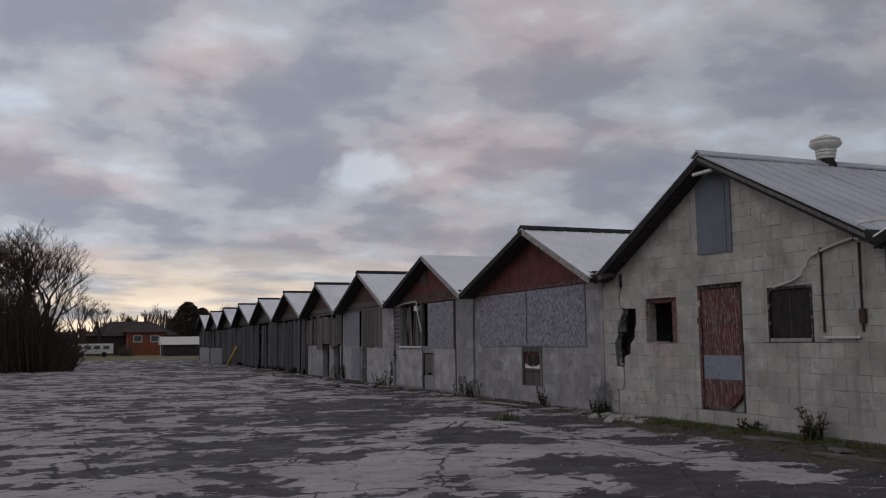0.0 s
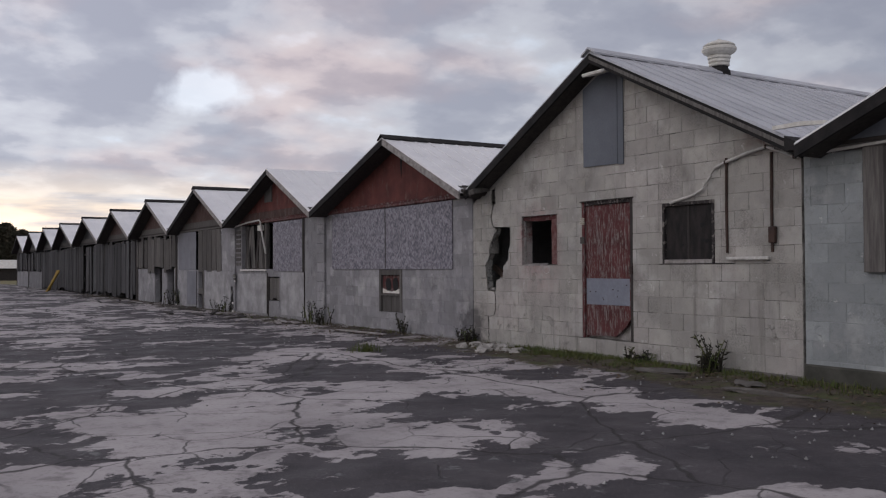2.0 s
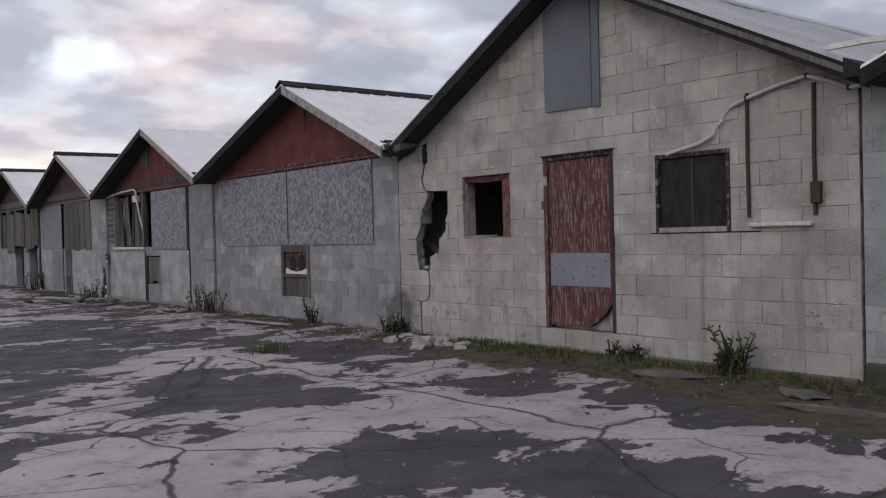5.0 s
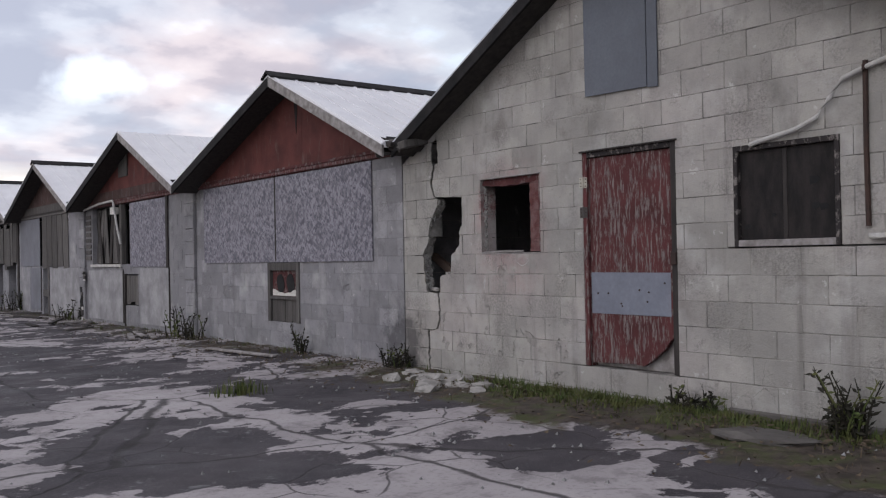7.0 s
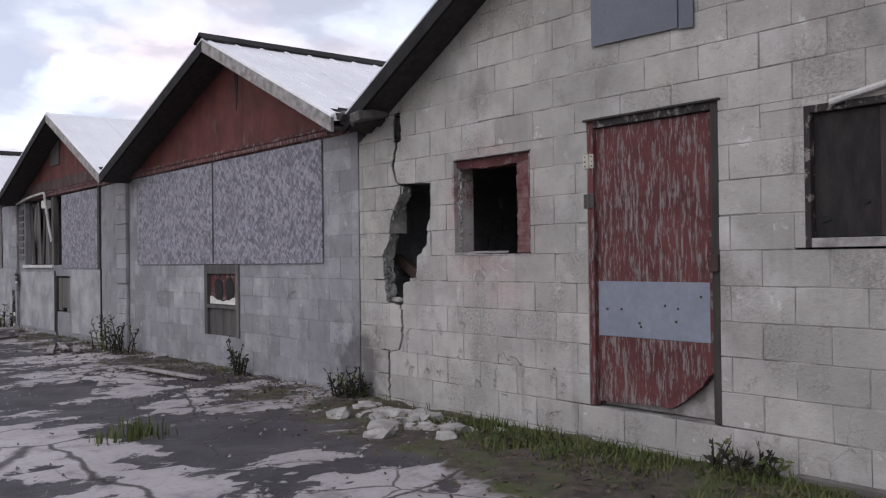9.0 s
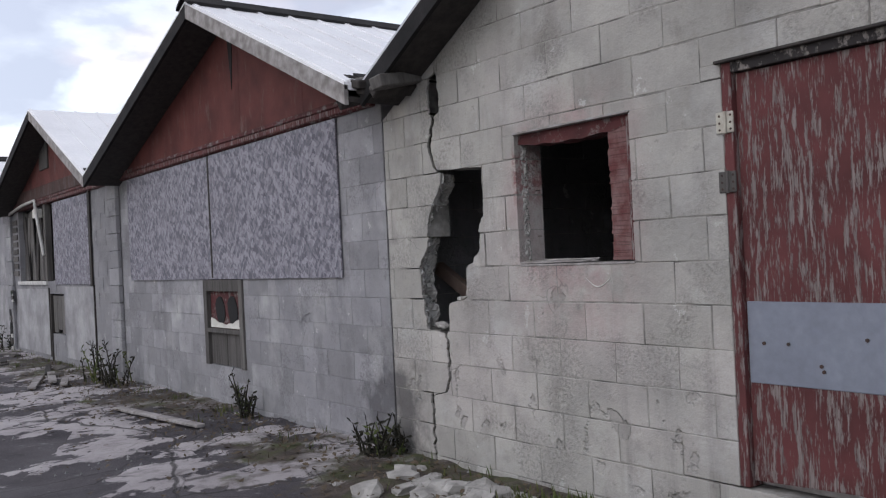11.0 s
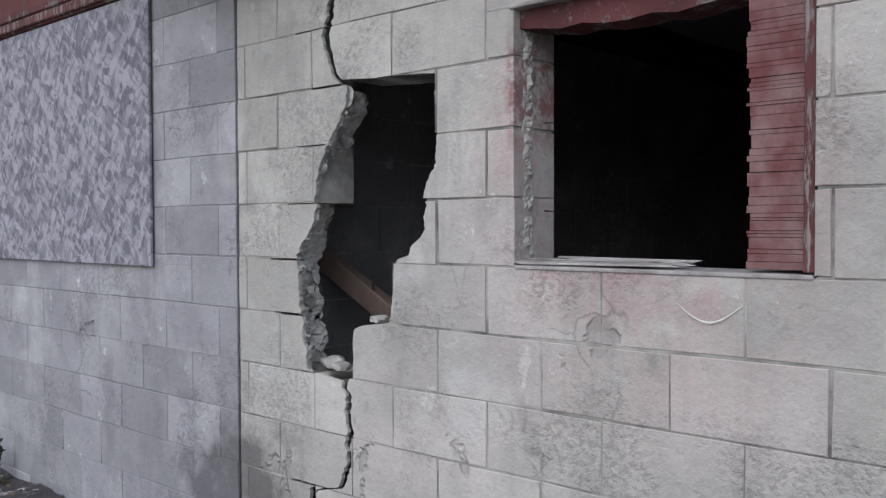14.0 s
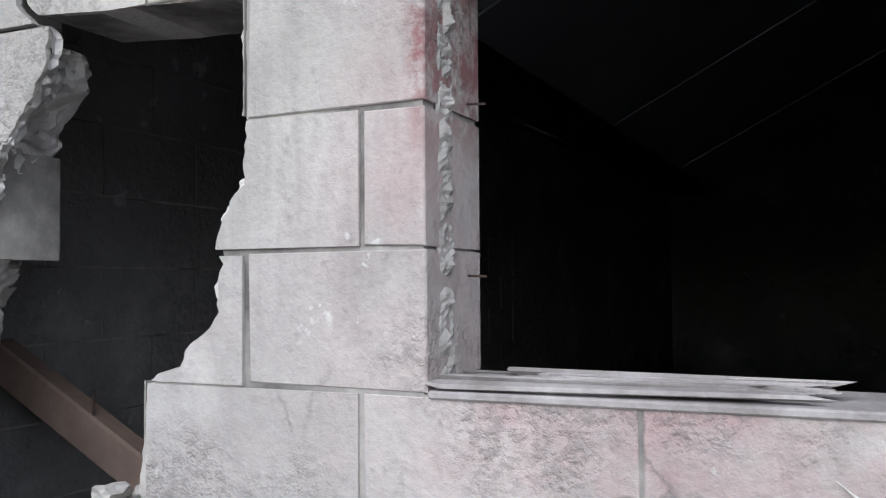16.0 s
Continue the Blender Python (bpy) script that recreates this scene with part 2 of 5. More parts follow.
def chipboard(name, lift=1.0):
    """Weathered strand board: long chips lying every way."""
    k = Mat(name, 0.85)
    bend = k.n.new("ShaderNodeVectorMath")
    bend.operation = "MULTIPLY_ADD"
    warp = k.n.new("ShaderNodeTexNoise")
    k.l.new(k.p, warp.inputs["Vector"])
    warp.inputs["Scale"].default_value = 7.0
    k.l.new(warp.outputs["Color"], bend.inputs[0])
    bend.inputs[1].default_value = (0.0, 0.06, 0.06)
    k.l.new(k.p, bend.inputs[2])
    map1 = k.n.new("ShaderNodeMapping")
    map1.inputs["Rotation"].default_value = (0.6, 0, 0)
    map1.vector_type = "TEXTURE"
    map1.inputs["Scale"].default_value = (1, 1 / 40, 1 / 16)
    k.l.new(bend.outputs[0], map1.inputs[0])
    map2 = k.n.new("ShaderNodeMapping")
    map2.inputs["Rotation"].default_value = (-0.9, 0, 0)
    map2.vector_type = "TEXTURE"
    map2.inputs["Scale"].default_value = (1, 1 / 40, 1 / 15)
    k.l.new(bend.outputs[0], map2.inputs[0])
    bw = k.n.new("ShaderNodeRGBToBW")
    k.l.new(k.voronoi(1.0, map1.outputs[0]), bw.inputs[0])
    bw2 = k.n.new("ShaderNodeRGBToBW")
    k.l.new(k.voronoi(1.0, map2.outputs[0]), bw2.inputs[0])
    f = k.math("ADD", k.math("MULTIPLY", bw.outputs[0], 0.5), k.math("MULTIPLY", bw2.outputs[0], 0.5))
    c = k.mix(k.step(f, 0.30, 0.70), (0.15 * lift, 0.145 * lift, 0.175 * lift), (0.37 * lift, 0.36 * lift, 0.40 * lift))
    c = k.mix(k.step(k.noise(1.3, 5), 0.5, 0.75, 0, 0.4), c, (0.19, 0.18, 0.20))
    c = k.mix(k.step(k.noise(26, 3), 0.62, 0.68, 0, 0.6), c, (0.085, 0.08, 0.095))
    k.bump(f, 0.5, 0.006)
    return k.done(c)


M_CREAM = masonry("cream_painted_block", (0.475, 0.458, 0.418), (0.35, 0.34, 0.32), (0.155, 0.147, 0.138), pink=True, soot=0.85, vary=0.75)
M_PALE = masonry("whitewashed_block", (0.385, 0.38, 0.39), (0.25, 0.246, 0.262), (0.115, 0.11, 0.118), soot=0.8, vary=0.85)
M_BLUEGREY = masonry("blue_grey_block", (0.36, 0.385, 0.39), (0.29, 0.315, 0.32), (0.14, 0.15, 0.145), soot=0.8, vary=0.75)
M_INNER = masonry("bare_inner_block", (0.30, 0.30, 0.29), (0.22, 0.22, 0.22), (0.10, 0.10, 0.10))
M_MORTAR = plain("mortar", (0.38, 0.365, 0.335), (0.085, 0.08, 0.076), 5.0, 0.95)
M_BLUEJOINT = plain("blue_grey_mortar", (0.33, 0.35, 0.36), (0.22, 0.235, 0.24), 3.4, 0.95)
M_BROKEN = plain("broken_concrete", (0.60, 0.59, 0.565), (0.40, 0.385, 0.36), 14, 0.95, grain=40, bump=0.9)
M_RUBBLE = plain("dusty_rubble", (0.40, 0.385, 0.36), (0.24, 0.23, 0.215), 9, 0.95, grain=40, bump=0.9)
M_OSB = chipboard("weathered_strand_board", 0.76)
M_GREYBOARD = plain("grey_painted_sheet", (0.20, 0.205, 0.23), (0.15, 0.155, 0.175), 2.0, 0.7, grain=30)
M_SLATE = plain("slate_grey_board", (0.135, 0.15, 0.175), (0.105, 0.115, 0.135), 1.5, 0.6, grain=40, bump=0.15)
M_PLATE = plain("galvanised_plate", (0.225, 0.245, 0.295), (0.185, 0.20, 0.245), 3, 0.5, 0.2, grain=25, bump=0.1)
M_REDPEEL = peeling("peeling_red_paint", (0.115, 0.036, 0.036), (0.23, 0.19, 0.18), 0.51, 0.57, (17, 17, 2.6))
M_REDTRIM = peeling("dark_red_trim", (0.095, 0.028, 0.028), (0.20, 0.17, 0.16), 0.52, 0.60, (5, 5, 5))
M_FRAME = peeling("flaking_dark_frame", (0.030, 0.026, 0.026), (0.24, 0.215, 0.20), 0.52, 0.58, (5, 5, 4))
M_REDGABLE = peeling("red_brown_gable", (0.115, 0.034, 0.029), (0.15, 0.095, 0.085), 0.56, 0.74, (2, 3, 1))
M_BROWNGABLE = peeling("brown_gable", (0.07, 0.038, 0.033), (0.14, 0.12, 0.11), 0.52, 0.70, (2, 4, 1))
M_REDBRICK = plain("red_brick", (0.115, 0.038, 0.037), (0.20, 0.125, 0.118), 11, 0.85, grain=50, bump=0.6)
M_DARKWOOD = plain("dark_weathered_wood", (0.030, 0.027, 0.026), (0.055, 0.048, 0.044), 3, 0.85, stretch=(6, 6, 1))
M_GREYWOOD = plain("grey_weathered_wood", (0.17, 0.16, 0.15), (0.085, 0.078, 0.074), 3, 0.9, stretch=(9, 9, 0.8), vary=0.6)
M_BOARDS = plain("grey_barn_boards", (0.115, 0.113, 0.117), (0.045, 0.044, 0.046), 2.2, 0.85, stretch=(5, 5, 0.5), vary=0.75)
M_WHITEWOOD = plain("flaking_white_wood", (0.36, 0.34, 0.33), (0.17, 0.155, 0.145), 5, 0.85, stretch=(1, 2, 2))
M_BEAM = plain("brown_timber", (0.20, 0.145, 0.12), (0.12, 0.088, 0.074), 4, 0.8)
M_DARKEDGE = plain("near_black_edge", (0.012, 0.0115, 0.012), (0.028, 0.026, 0.026), 5, 0.95)
M_ROOF = plain("ribbed_roof_metal", (0.50, 0.51, 0.54), (0.40, 0.41, 0.44), 0.8, 0.5, 0.1, grain=50, bump=0.06)
M_ROOFPALE = plain("pale_roof_sheet", (0.82, 0.82, 0.83), (0.68, 0.68, 0.70), 0.9, 0.5, 0.0, grain=50, bump=0.06)
M_WHITE = plain("white_painted_metal", (0.68, 0.67, 0.62), (0.52, 0.50, 0.45), 5, 0.5, grain=20, bump=0.1)
M_CABLE = plain("grey_cable", (0.55, 0.54, 0.52), (0.40, 0.39, 0.37), 8, 0.6)
M_RUST = plain("rusty_steel", (0.065, 0.040, 0.032), (0.040, 0.030, 0.027), 9, 0.85)
M_HINGE = plain("worn_hinge_steel", (0.52, 0.50, 0.43), (0.34, 0.31, 0.26), 14, 0.5, 0.3)
M_BLISTER = plain("blistered_black_board", (0.013, 0.012, 0.012), (0.032, 0.027, 0.026), 4, 0.9, stretch=(3, 3, 1))
# near-black colour painting the darkness inside openings, splits and holes; also tyres
M_BLACK = plain("painted_gap_dark_and_tyre", (0.012, 0.012, 0.013), (0.02, 0.02, 0.02), 5)
M_BARK = plain("bare_bark", (0.055, 0.042, 0.034), (0.035, 0.028, 0.024), 3, 0.9)
M_TWIG = plain("brown_twigs", (0.060, 0.040, 0.030), (0.040, 0.028, 0.022), 2, 0.9)
M_DEADWEED = plain("dead_weed_stalk", (0.034, 0.030, 0.021), (0.020, 0.021, 0.014), 9, 0.9)
M_WEED = plain("green_weed", (0.060, 0.090, 0.024), (0.105, 0.105, 0.036), 6, 0.8)
M_LEAF = plain("fallen_leaves", (0.115, 0.088, 0.058), (0.068, 0.05, 0.034), 12, 0.85)
M_EVERGREEN = plain("evergreen_needles", (0.030, 0.030, 0.018), (0.045, 0.036, 0.022), 1, 0.9)
M_SHINGLE = plain("brown_shingle_roof", (0.055, 0.040, 0.036), (0.035, 0.028, 0.026), 1, 0.9)
M_FARBRICK = plain("orange_brick_wall", (0.25, 0.085, 0.045), (0.19, 0.065, 0.04), 1, 0.9)
M_GLASS = plain("dim_window_glass", (0.10, 0.12, 0.15), (0.08, 0.09, 0.11), 1, 0.15)
M_YELLOW = plain("faded_yellow_wood", (0.42, 0.27, 0.06), (0.30, 0.20, 0.06), 4, 0.8)
M_DARKSTONE = plain("dirty_grey_stone", (0.14, 0.13, 0.12), (0.085, 0.078, 0.072), 5, 0.95, grain=30, bump=0.7)
M_SACK = plain("grey_sacking", (0.075, 0.072, 0.070), (0.038, 0.036, 0.036), 3, 0.95, stretch=(4, 4, 1))
M_PALESHEET = plain("pale_painted_sheet", (0.38, 0.375, 0.38), (0.22, 0.216, 0.222), 2.6, 0.9, grain=30)
M_PLINTH = plain("mossy_dark_plinth", (0.085, 0.083, 0.072), (0.045, 0.046, 0.038), 4, 0.95, grain=25, bump=0.8)


def ground_material():
    k = Mat("worn_yard_paving", 0.9)
    pale = k.attribute("pale")
    warp = k.n.new("ShaderNodeVectorMath")
    warp.operation = "MULTIPLY_ADD"
    wn = k.n.new("ShaderNodeTexNoise")
    k.l.new(k.p, wn.inputs["Vector"])
    wn.inputs["Scale"].default_value = 1.6
    wn.inputs["Detail"].default_value = 6
    k.l.new(wn.outputs["Color"], warp.inputs[0])
    warp.inputs[1].default_value = (0.35, 0.35, 0.0)
    k.l.new(k.p, warp.inputs[2])
    plate = k.n.new("ShaderNodeRGBToBW")
    k.l.new(k.voronoi(1.25, warp.outputs[0]), plate.inputs[0])
    tatter = k.math("ADD", k.math("MULTIPLY", k.math("SUBTRACT", k.noise(3.4, 7, 0.68, k.scaled((1.0, 1.35, 1.0)), 0.3), 0.5), 1.25),
                    k.math("MULTIPLY", k.math("SUBTRACT", plate.outputs[0], 0.5), 0.55))
    edge = k.math("ADD", k.math("ADD", pale, tatter), k.math("MULTIPLY", k.math("SUBTRACT", k.noise(8, 6, 0.7), 0.5), 0.5))
    f = k.step(edge, 0.49, 0.55)
    grit = k.noise(70, 4, 0.75)
    dark = k.mix(k.step(k.noise(1.3, 5), 0.35, 0.65), (0.040, 0.036, 0.041), (0.068, 0.061, 0.066))
    dark = k.mix(k.step(grit, 0.55, 0.75, 0, 0.7), dark, (0.19, 0.175, 0.175))
    light = k.mix(k.step(k.noise(0.8, 6), 0.35, 0.65), (0.40, 0.372, 0.372), (0.29, 0.267, 0.27))
    light = k.mix(k.step(k.noise(26, 5, 0.7), 0.52, 0.72, 0, 0.6), light, (0.15, 0.137, 0.137))
    light = k.mix(k.step(k.noise(3.2, 6, 0.7), 0.54, 0.64, 0, 0.6), light, (0.16, 0.146, 0.148))
    dark = k.mix(k.step(k.noise(5.0, 6, 0.7), 0.60, 0.68, 0, 0.6), dark, (0.22, 0.222, 0.222))
    c = k.mix(f, dark, light)
    crack = k.step(k.voronoi(0.42, warp.outputs[0], "DISTANCE_TO_EDGE", "Distance"), 0.003, 0.009, 1, 0)
    c = k.mix(k.math("MULTIPLY", crack, 0.85), c, (0.028, 0.025, 0.025))
    fine_crack = k.step(k.voronoi(1.25, warp.outputs[0], "DISTANCE_TO_EDGE", "Distance"), 0.004, 0.014, 1, 0)
    fine_crack = k.math("MULTIPLY", fine_crack, k.step(k.noise(0.9, 3), 0.45, 0.55))
    c = k.mix(k.math("MULTIPLY", fine_crack, 0.75), c, (0.035, 0.031, 0.031))
    crack = k.math("MAXIMUM", crack, fine_crack)
    soil = k.attribute("soil")
    sf = k.step(k.math("ADD", soil, k.math("MULTIPLY", k.math("SUBTRACT", k.noise(3, 6, 0.7), 0.5), 0.9)), 0.42, 0.60)
    dirt = k.mix(k.step(k.noise(9, 6, 0.7), 0.4, 0.6), (0.040, 0.032, 0.026), (0.085, 0.068, 0.056))
    dirt = k.mix(k.step(k.noise(2.6, 6, 0.7), 0.47, 0.60, 0, 0.8), dirt, (0.062, 0.074, 0.024))
    c = k.mix(sf, c, dirt)
    grass = k.attribute("grass")
    turf = k.mix(k.step(k.noise(0.35, 5), 0.38, 0.62), (0.11, 0.105, 0.034), (0.17, 0.135, 0.055))
    c = k.mix(grass, c, turf)
    k.bump(grit, 0.5, 0.008)
    k.bump(k.math("SUBTRACT", f, crack), 0.5, 0.012)
    return k.done(c, k.step(k.noise(2.2, 4), 0.35, 0.65, 0.62, 0.95))


M_GROUND = ground_material()


# ---- building helpers ----
def part(name, bm, material, parent=None, label=""):
    me = bpy.data.meshes.new(name)
    bm.to_mesh(me)
    bm.free()
    me.materials.append(material)
    ob = new(name, me)
    if parent is not None:
        ob.parent = parent
    if label:
        ob["label"] = label
    return ob


def thing(name, label, category, at=(0, 0, 0), group="", kind=""):
    e = new(name)
    e.location = at
    e.empty_display_size = 0.1
    bpy.context.view_layer.update()
    return tagged(e, label, category, group, kind)


def under(ob, parent):
    """Parent keeping the world place; parents here are only moved, never turned."""
    ob.parent = parent
    ob.matrix_parent_inverse = Matrix.Translation(-Vector(parent.location))
    return ob


def box(bm, x0, x1, y0, y1, z0, z1):
    v = [bm.verts.new(c) for c in ((x0, y0, z0), (x1, y0, z0), (x1, y1, z0), (x0, y1, z0), (x0, y0, z1), (x1, y0, z1), (x1, y1, z1), (x0, y1, z1))]
    for f in ((3, 2, 1, 0), (4, 5, 6, 7), (0, 1, 5, 4), (1, 2, 6, 5), (2, 3, 7, 6), (3, 0, 4, 7)):
        bm.faces.new([v[i] for i in f])
    return bm


def prism(bm, pts, x0, x1):
    """A (y, z) outline, drawn anticlockwise or not, pushed from x0 to x1."""
    a = [bm.verts.new((x0, y, z)) for y, z in pts]
    b = [bm.verts.new((x1, y, z)) for y, z in pts]
    n = len(pts)
    area = sum(pts[i][0] * pts[(i + 1) % n][1] - pts[(i + 1) % n][0] * pts[i][1] for i in range(n))
    if area < 0:
        a.reverse(), b.reverse()
    bm.faces.new(a[::-1])
    bm.faces.new(b)
    for i in range(n):
        j = (i + 1) % n
        bm.faces.new((a[i], a[j], b[j], b[i]))
    return bm


def soft_box(x0, x1, y0, y1, z0, z1, w=0.006):
    bm = box(bmesh.new(), x0, x1, y0, y1, z0, z1)
    bmesh.ops.bevel(bm, geom=bm.edges[:], offset=w, segments=1, affect="EDGES")
    return bm


def tube(bm, pts, radii, sides=6, caps=True):
    rings = []
    pts = [Vector(p) for p in pts]
    for i, p in enumerate(pts):
        d = (pts[min(i + 1, len(pts) - 1)] - pts[max(i - 1, 0)]).normalized()
        u = d.orthogonal().normalized()
        w = d.cross(u)
        r = radii if isinstance(radii, (int, float)) else radii[i]
        rings.append([bm.verts.new(p + r * (math.cos(2 * math.pi * k / sides) * u + math.sin(2 * math.pi * k / sides) * w)) for k in range(sides)])
    for a, b in zip(rings, rings[1:]):
        for k in range(sides):
            bm.faces.new((a[k], a[(k + 1) % sides], b[(k + 1) % sides], b[k]))
    if caps:
        bm.faces.new(rings[0][::-1])
        bm.faces.new(rings[-1])
    return bm


def lathe(bm, profile, cx, cy, sides=24):
    rings = [[bm.verts.new((cx + r * math.cos(2 * math.pi * k / sides), cy + r * math.sin(2 * math.pi * k / sides), z)) for k in range(sides)] for r, z in profile]
    for a, b in zip(rings, rings[1:]):
        for k in range(sides):
            bm.faces.new((a[k], a[(k + 1) % sides], b[(k + 1) % sides], b[k]))
    bm.faces.new(rings[0][::-1])
    bm.faces.new(rings[-1])
    return bm


def clip(pts, f):
    """The part of a convex (y, z) outline where f(y, z) is positive."""
    out = []
    for i, p in enumerate(pts):
        q = pts[(i + 1) % len(pts)]
        a, b = f(*p), f(*q)
        if a >= 0:
            out.append(p)
        if (a >= 0) != (b >= 0):
            s = a / (a - b)
            out.append((p[0] + s * (q[0] - p[0]), p[1] + s * (q[1] - p[1])))
    return out


def along(table, z):
    """Piecewise linear y at height z from (z, y) pairs that rise."""
    return float(np.interp(z, [a for a, _ in table], [b for _, b in table]))


COURSE, BLOCK, SILL = 0.2032, 0.3985, 1.27
GROOVE = 0.0033


def block_wall(wall, y0, y1, z0, z1, material, openings=(), roof=None, rift=None, phase=15.338, joined=False, x=0.0, thick=0.2, mortar=M_MORTAR, uneven=0.0025, groove=GROOVE):
    """Courses of block from y0 to y1. openings: (ya, yb, za, zb). rift: (low side, high side) tables of a ragged break."""
    back, every = bmesh.new(), bmesh.new()
    rng = random.Random(int(y0 * 100) + 7)
    first = math.floor((z0 - SILL) / COURSE)
    last = math.ceil((z1 - SILL) / COURSE)
    for c in range(first, last):
        za, zb = max(SILL + c * COURSE, z0), min(SILL + (c + 1) * COURSE, z1)
        if zb - za < 0.02:
            continue
        start = phase + (0.0 if c % 2 else BLOCK / 2)
        n0 = math.floor((y0 - start) / BLOCK)
        for n in range(n0, math.ceil((y1 - start) / BLOCK)):
            ya, yb = max(start + n * BLOCK, y0), min(start + (n + 1) * BLOCK, y1)
            if yb - ya < 0.015:
                continue
            pieces = [(ya, yb, za, zb, 1, 1, 1, 1)]
            for oa, ob_, oc, od in openings:
                nxt = []
                for p in pieces:
                    a, b, s, t, ea, eb, es, et = p
                    if b <= oa or a >= ob_ or t <= oc or s >= od:
                        nxt.append(p)
                        continue
                    if s < oc - 1e-6:
                        nxt.append((a, b, s, oc, ea, eb, es, 0))
                    if t > od + 1e-6:
                        nxt.append((a, b, od, t, ea, eb, 0, et))
                    m0, m1 = max(s, oc), min(t, od)
                    if a < oa - 1e-6:
                        nxt.append((a, oa, m0, m1, ea, 0, es if m0 == s else 0, et if m1 == t else 0))
                    if b > ob_ + 1e-6:
                        nxt.append((ob_, b, m0, m1, 0, eb, es if m0 == s else 0, et if m1 == t else 0))
                pieces = nxt
            for a, b, s, t, ea, eb, es, et in pieces:
                if b - a < 0.012 or t - s < 0.012:
                    continue
                g = groove
                out = [(a + g * ea, s + g * es), (b - g * eb, s + g * es), (b - g * eb, t - g * et), (a + g * ea, t - g * et)]
                k = 0.005
                inn = [(a + k * (1 - ea), s + k * (1 - es)), (b - k * (1 - eb), s + k * (1 - es)), (b - k * (1 - eb), t - k * (1 - et)), (a + k * (1 - ea), t - k * (1 - et))]
                if not joined:
                    out = [(q[0] + rng.uniform(-0.0030, 0.0030) * e0, q[1] + rng.uniform(-0.0030, 0.0030) * e1) for q, e0, e1 in zip(out, (ea, eb, eb, ea), (es, es, et, et))]
                cut = False
                if rift and b > 15.4 and a < 16.4:
                    zz = [s + (t - s) * n / 8 for n in range(9)]
                    lows, highs = [along(rift[0], z) for z in zz], [along(rift[1], z) for z in zz]
                    cut = not (min(lows) >= b or max(highs) <= a)
                outs, inns = [(out, 0)], [inn]
                if cut:
                    outs, inns = [], []
                    for shape, slack, target in ((out, 0.0, outs), (inn, 1.0, inns)):
                        (ylo, zlo), (yhi, zhi) = shape[0], shape[2]
                        zs = [zlo + (zhi - zlo) * n / 16 for n in range(17)]
                        jit = [0.016 * noise.noise(Vector((z * 23.0, 3.0, y0))) + 0.012 * noise.noise(Vector((z * 90.0, 9.0, y0))) for z in zs]
                        low = [min(yhi, max(ylo + 0.002, along(rift[0], z) - 0.006 * slack + q)) for z, q in zip(zs, jit)]
                        high = [max(ylo, min(yhi - 0.002, along(rift[1], z) + 0.165 * slack + q)) for z, q in zip(zs, jit)]
                        if max(low) - ylo > 0.02:
                            o = [(ylo, zlo)] + list(zip(low, zs)) + [(ylo, zhi)]
                            target.append((o, -1) if not slack else o)
                        if yhi - min(high) > 0.02:
                            o = [(yhi, zlo)] + list(zip(high, zs)) + [(yhi, zhi)]
                            target.append((o, 1) if not slack else o)
                if roof:
                    for f in roof:
                        outs = [(q, e) for q, e in ((clip(o, f), e) for o, e in outs) if len(q) > 2]
                        inns = [q for q in (clip(o, lambda y, z: f(y, z) - 0.004) for o in inns) if len(q) > 2]
                proud = rng.uniform(-uneven, uneven)
                for o, side in outs:
                    if side:
                        # the break eats unevenly back into the hollow of the block
                        bm = bmesh.new()
                        base_y = o[0][0]
                        for xa, xb, r0, r1 in ((proud, 0.014, 0.0, 0.006), (0.0142, thick, 0.13, 0.16)):
                            r1 = r1 if side > 0 else r1 * 0.4
                            lay = [o[0]] + [(q[0] + side * rng.uniform(r0 if side > 0 else 0.0, r1), q[1]) for q in o[1:-1]] + [o[-1]]
                            lay = [(min(q[0], base_y) if side > 0 else max(q[0], base_y), q[1]) for q in lay]
                            if max(abs(q[0] - base_y) for q in lay) > 0.012:
                                prism(bm, lay, x + xa, x + xb)
                        part("block", bm, material, wall, "broken block edge")
                    elif joined:
                        prism(every, o, x + proud, x + thick)
                    else:
                        bm = prism(bmesh.new(), o, x + proud, x + thick)
                        front = [e for e in bm.edges if all(abs(v.co.x - x - proud) < 1e-6 for v in e.verts)]
                        bmesh.ops.bevel(bm, geom=front, offset=0.0022, segments=1, affect="EDGES")
                        part("block", bm, material, wall)
                for o in inns:
                    prism(back, o, x + 0.0038, x + thick - 0.005)
    part("mortar", back, mortar, wall, "grey mortar bed")["kind"] = "stuff"
    if joined:
        ob = part("blockwork", every, material, wall)
        ob["kind"] = "stuff"
    else:
        every.free()


def wall_empty(name, label, at=(0, 0, 0)):
    return thing(name, label, "wall", (0, 0, 0), kind="structure")


# ---- plan: a row of joined gabled sheds along x = 0, running up y ----
SEAMS = [4.15, 10.25, 16.60, 22.70, 28.75, 34.60, 40.30, 46.40, 52.90, 59.40, 65.70, 72.30, 79.0]
APEX = [7.20, 13.30, 19.03, 25.10, 31.27, 37.20, 43.23, 49.70, 56.30, 62.60, 69.00, 75.70]
PEAK = [3.69, 4.13] + [3.69] * 10
FRONT = [-0.42, -0.30] + [-0.42] * 10
VALLEY = 2.50
DEPTH = 10.0


def roof_line(i, y):
    """Top of roof i over y."""
    lo, hi = SEAMS[i] - 0.22, SEAMS[i + 1] - 0.22
    e = lo if y < APEX[i] else hi
    return PEAK[i] + (VALLEY - PEAK[i]) * abs(y - APEX[i]) / abs(e - APEX[i])


